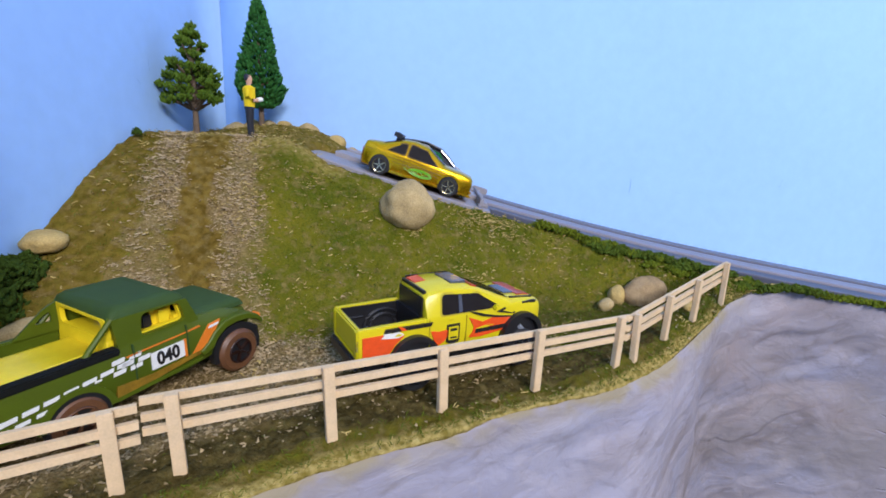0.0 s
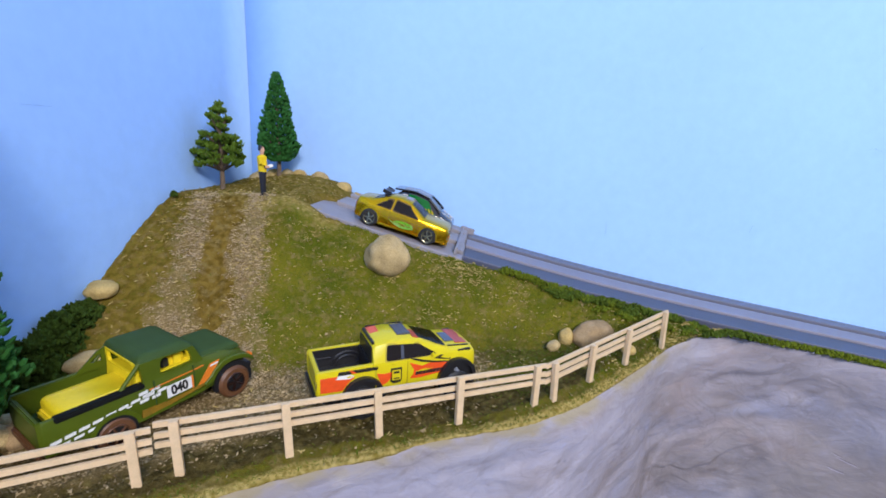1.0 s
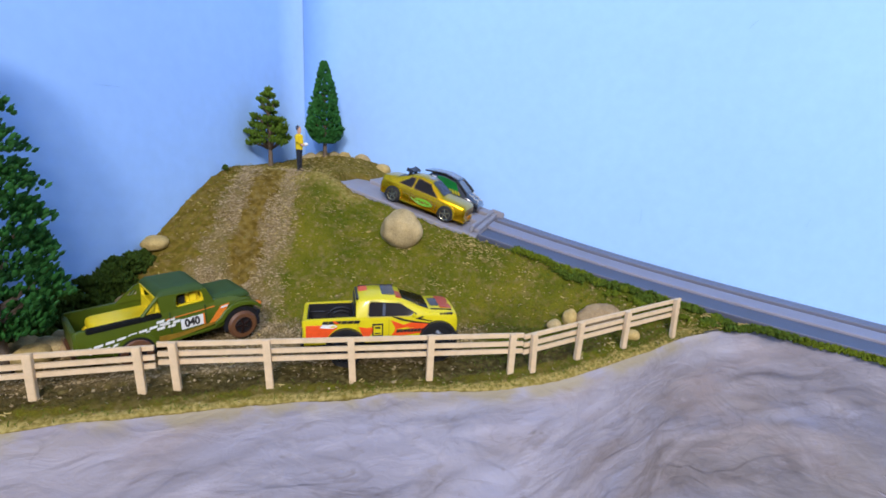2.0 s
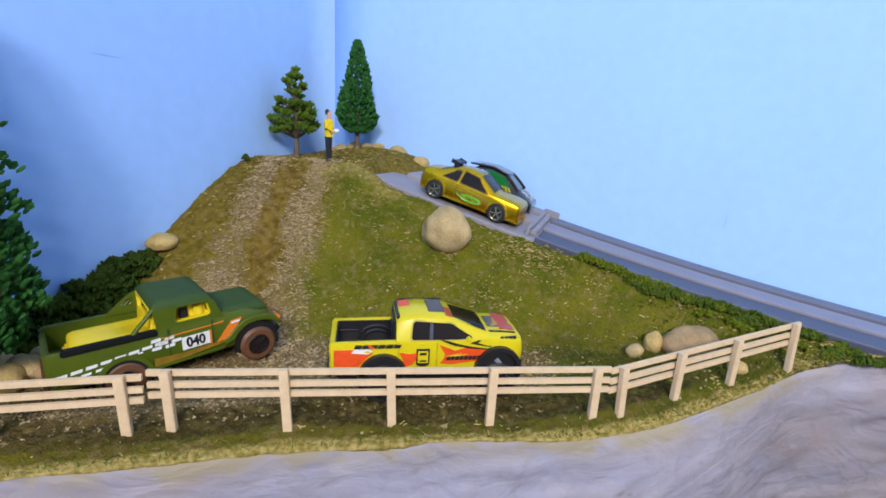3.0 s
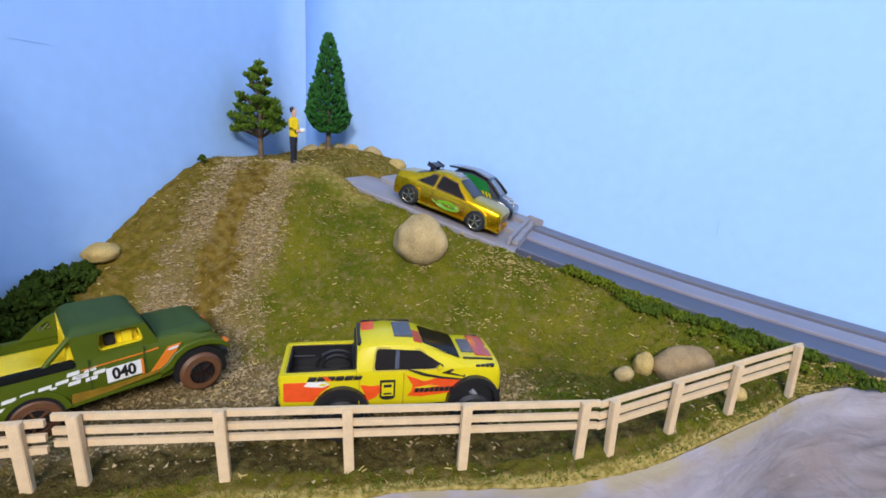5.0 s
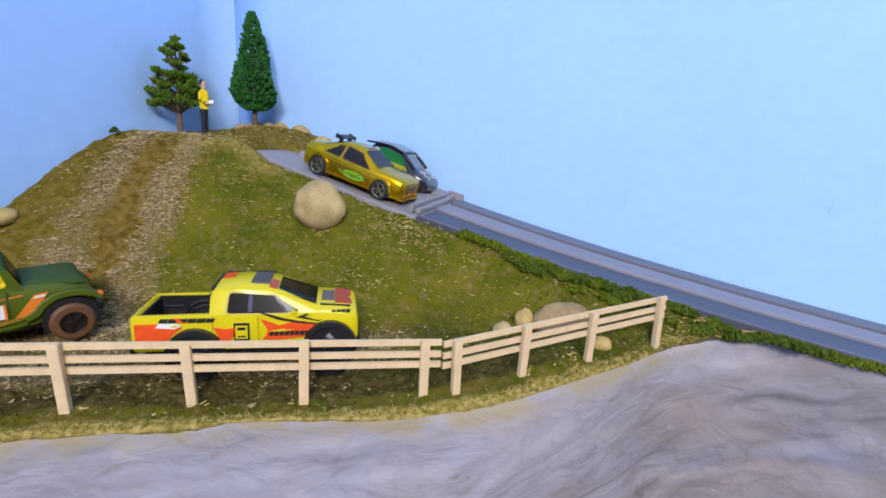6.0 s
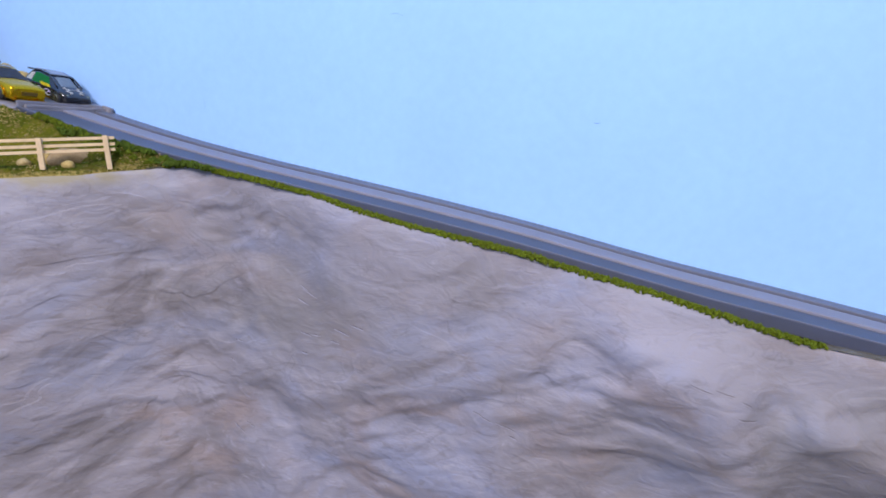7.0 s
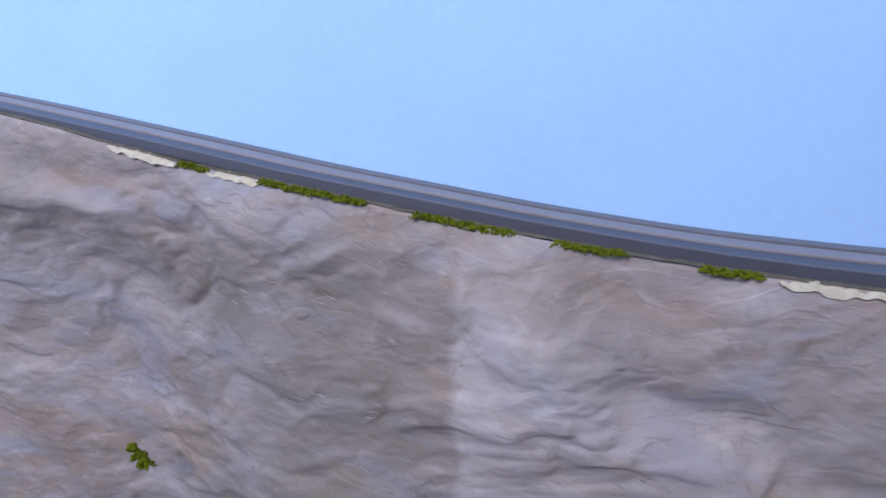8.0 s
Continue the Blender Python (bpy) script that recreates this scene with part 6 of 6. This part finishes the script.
rng = random.Random(11)
_spots = []
x = 0.050
while x < 0.575:
    thick = 0.55 + 0.45 * math.sin(34 * x) + (0.35 if x < 0.2 else 0.0)
    if 0.17 < x < 0.572:
        thick = max(thick, 0.75 if x > 0.38 else 0.40)
    if x < 0.17:
        yy = TRACK_F - 0.003 - 0.010 * rng.random() * max(0, min(1, (x - 0.06) / 0.06))
        zz = hill_z(x, yy) + 0.0008
    else:
        yy, zz = rim_y(x) - 0.0002, rim_z(x) - 0.0004
    if thick > 0.22:
        _spots.append((x, yy, zz, 0.0022 + 0.0024 * thick * rng.uniform(0.7, 1.2)))
    x += 0.0032
for a, b in ((0.807, 0.828), (0.874, 0.948), (0.983, 1.042), (1.070, 1.105), (1.150, 1.174), (1.245, 1.27)):
    x = a
    while x < b:
        _spots.append((x, rim_y(x) - 0.0012, rim_z(x) - 0.0016 - 0.0012 * rng.random(), 0.0042 + 0.0018 * rng.random()))
        x += 0.0034
moss_strip("moss", "bright green foam moss along the track edge", MOSS, _spots, 0.00085, 1, density=60)
hedge_top = knots([-0.055, -0.018, -0.002, 0.011, 0.036, 0.042], [0.014, 0.019, 0.027, 0.031, 0.033, 0.030])
_spots = []
for k in range(24):
    yy = -0.052 + 0.0038 * k
    zz = max(0.002, hill_z(-0.148, yy) - 0.002)
    while zz < hedge_top(yy) - 0.003:
        _spots.append((-0.1515 + 0.010 * (1 - zz / 0.036) * rng.uniform(0.4, 1.1), yy + rng.uniform(-0.002, 0.002), zz, rng.uniform(0.0052, 0.0078)))
        zz += 0.0052
moss_strip("hedge", "dark green foam bushes along the foot of the wall", MOSS_D, _spots, 0.0011, 2, "hedge", 110)
_spots = [(x, y, hill_z(x, y) + 0.001, rng.uniform(0.003, 0.0055)) for x, y in [(0.078 + 0.086 * k / 29, 0.1212 + rng.uniform(-0.0034, 0.0024)) for k in range(44)]]
moss_strip("bush", "small dark green foam bush behind the stones", MOSS_M, _spots, 0.0009, 3, "bush", 70)
_spots = [(-0.1505, 0.1030, 0.0755, 0.0028), (-0.1490, 0.1010, 0.0750, 0.0020)]
moss_strip("moss_tuft", "small green moss tuft on the hill crest", MOSS_D, _spots, 0.0009, 4, "moss", 30)
_spots = [(0.7250, 0.1180, -0.3600, 0.008), (0.7330, 0.1170, -0.3660, 0.009), (0.7180, 0.1190, -0.3540, 0.005)]
moss_strip("moss_tuft", "green moss tuft growing on the rock face", MOSS, _spots, 0.0020, 5, "moss", 60)
_spots = [(0.4150 + 0.012 * k, 0.1120, -0.4000 - 0.002 * k, 0.011) for k in range(4)]
moss_strip("moss_tuft", "dark green moss on a low ledge of the rock", MOSS_D, _spots, 0.0022, 6, "moss", 60)


def filler(a, b, seed):
    """A smeared ridge of pale filler along the ledge."""
    nx, ny = 60, 10

    def at(i, j):
        u, v = i / (nx - 1), j / (ny - 1)
        x = a + (b - a) * u
        swell = math.sqrt(max(0.0, math.sin(math.pi * u))) * (0.75 + 0.5 * noise.noise(Vector((x * 90, seed, 0))))
        arc = math.sin(math.pi * v) * swell
        rough = 0.0008 * fbm((x, v * 0.01, seed), 220, 3) * math.sin(math.pi * v)
        wide = 0.55 + 0.75 * swell + 0.5 * noise.noise(Vector((x * 160, seed + 4, 0)))
        return x, rim_y(x) + 0.0038 - 0.0070 * v - 0.0012 * arc, rim_z(x) - 0.0048 * v * wide + 0.0034 * arc + rough

    vs, fs = sheet(nx, ny, at)
    return tagged(new("filler", _mat_mesh(pydata("filler", vs, fs), FILLER)), "cream plaster filler smeared along the rock edge", "plaster", kind="stuff")


FILLER = mat("cream_filler", (0.50, 0.47, 0.40), 0.8, vary=0.2, scale=200, fine=1500, bump=0.6)
for k, (a, b) in enumerate(((0.745, 0.806), (0.830, 0.872), (1.185, 1.24))):
    filler(a, b, k * 3.7)

# low bush and pebbles in the tunnel mouth
_spots = [(0.1700 + 0.0125 * k, 0.1080, -0.3680 - 0.0026 * k, 0.027 - 0.0012 * k) for k in range(7)]
moss_strip("bush", "smooth green bush before the tunnel mouth", MOSS, _spots, 0.0022, 12, "bush", 420)
for k, (dx, dz) in enumerate(((0, 0), (0.012, 0.004), (0.021, 0.011), (0.006, -0.006))):
    stone(0.2640 + dx, 0.1180, -0.3590 + dz * 0.6, 0.0065, 0.0055, 0.0046, STONE_Y, "yellow pebble in the tunnel mouth", 60 + k, 30 * k, "pebbles by the tunnel")
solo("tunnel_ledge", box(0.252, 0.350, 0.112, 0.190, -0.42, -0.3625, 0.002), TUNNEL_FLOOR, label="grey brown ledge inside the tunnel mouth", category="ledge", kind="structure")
solo("tunnel_jamb", box(0.246, 0.2542, 0.1195, 0.190, -0.42, -0.333, 0.002), CLIFF, label="grey plaster jamb beside the tunnel mouth", category="jamb", kind="structure")


# ---- flock, straw and grit on the hill ----
def scatter(name, label, material, count, weight, make, seed):
    rg = random.Random(seed)
    vs, fs = [], []
    tries = 0
    while count > 0 and tries < 400000:
        tries += 1
        x = rg.uniform(WALL_X + 0.002, 0.20)
        a = rim_y(x)
        b = 0.2 if x < -0.07 else TRACK_F - 0.002
        y = rg.uniform(max(a, -0.075), b)
        if rg.random() > weight(x, y):
            continue
        z = hill_z(x, y)
        z += (0.0011 + 0.0006 * zones(x, y)[1]) * fbm((x, y, z), 150, 4)
        k = len(vs)
        v, f = make(Vector((x, y, z)), rg)
        vs += [tuple(p) for p in v]
        fs += [[i + k for i in t] for t in f]
        count -= 1
    me = pydata(name, vs, fs, smooth=False)
    me.materials.append(material)
    return tagged(new(name, me), label, name.split("_")[-1], kind="stuff")


def blade(p, rg):
    """A short bent fibre with thickness."""
    a, l, w = rg.uniform(0, 6.283), rg.uniform(0.0009, 0.0021), rg.uniform(0.00010, 0.00018)
    d = Vector((math.cos(a), math.sin(a), rg.uniform(0.4, 1.6))).normalized()
    s = Vector((-math.sin(a), math.cos(a), 0)) * w
    m, e = p + d * l * 0.55, p + d * l + Vector((d.x, d.y, -0.2)) * l * 0.3
    u = Vector((0, 0, w))
    return [p - s, p + s, p + u, m - s * 0.8, m + s * 0.8, m + u, e], [(0, 1, 4, 3), (1, 2, 5, 4), (2, 0, 3, 5), (3, 4, 6), (4, 5, 6), (5, 3, 6)]


def chip(p, rg):
    """A small angular crumb."""
    r = rg.uniform(0.00022, 0.00068)
    c = [p + Vector((rg.gauss(0, r), rg.gauss(0, r), abs(rg.gauss(0, r * 0.7)))) for _ in range(4)]
    return c, [(0, 1, 2), (0, 2, 3), (0, 3, 1), (1, 3, 2)]


def curl(p, rg):
    """A longer curved straw lying flat."""
    a, l = rg.uniform(0, 6.283), rg.uniform(0.0008, 0.0025)
    w = rg.uniform(0.00014, 0.00030)
    bend = rg.uniform(-1.2, 1.2)
    v, f = [], []
    q = p + Vector((0, 0, 0.0006))
    for k in range(4):
        d = Vector((math.cos(a + bend * k / 3), math.sin(a + bend * k / 3), rg.uniform(0.0, 0.5)))
        s = Vector((-d.y, d.x, 0)) * w
        v += [q - s, q + s, q + Vector((0, 0, w * 1.2))]
        q = q + d * l / 3
    for k in range(3):
        i = k * 3
        f += [(i, i + 1, i + 4, i + 3), (i + 1, i + 2, i + 5, i + 4), (i + 2, i, i + 3, i + 5)]
    return v, f + [(0, 1, 2), (9, 10, 11)]


def w_green(x, y):
    e, g, soil_shade, d = zones(x, y)
    if y > 0.113 and x < -0.05:
        return 0.06
    return max(0.02, 1 - 0.85 * e - 0.9 * g - 0.5 * soil_shade) * (0.35 + 0.65 * max(0, min(1, 0.5 + fbm((x, y, 2), 60, 3))))


def w_grit(x, y):
    e, g, soil_shade, d = zones(x, y)
    return (0.02 + 0.98 * g * (1 - 0.5 * ruts(x, y))) * max(0.05, 1 - 0.97 * soil_shade)


def w_straw(x, y):
    e, g, soil_shade, d = zones(x, y)
    patch = max(0, fbm((x, y, 7), 75, 3) - 0.12) * 1.5
    hot = math.exp(-((x + 0.090) / 0.0065) ** 2 - ((y - 0.085) / 0.016) ** 2) + 0.6 * math.exp(-((x + 0.102) / 0.006) ** 2 - ((y - 0.108) / 0.006) ** 2) + math.exp(-((x - 0.02) / 0.014) ** 2 - ((y - 0.115) / 0.007) ** 2)
    if y > 0.113 and x < -0.05:
        patch *= 0.25
    return min(1, 0.025 + 0.32 * patch + 0.9 * hot + 0.10 * d + (0.30 if y > 0.04 else 0.12) * g * max(0.1, 0.6 + fbm((x, y, 4), 110, 3)) * (1 - soil_shade)) * max(0.0, 1 - 2.2 * soil_shade)


scatter("turf", "short green flock fibres on the model hill", TURF, 16000, w_green, blade, 31)
scatter("grit", "grey brown grit on ruts and yard", CRUMB, 19000, w_grit, chip, 32)
scatter("shavings", "pale shavings laid in the wheel ruts", SHAVING, 2400, lambda x, y: ruts(x, y) * max(0.15, 0.7 + fbm((x, y, 9), 120, 3)), curl, 36)
scatter("straw", "curled straw bits strewn over the hill", STRAW, 3000, w_straw, curl, 33)


def w_rim(x, y):
    return 1.0 if y - rim_y(x) < 0.0032 and x < 0.165 else 0.0


scatter("rim_fibre", "dry tan fibres fraying along the rim", STRAW, 600, w_rim, blade, 34)
scatter("rim_turf", "green flock fibres fraying along the rim", TURF, 1300, w_rim, blade, 35)
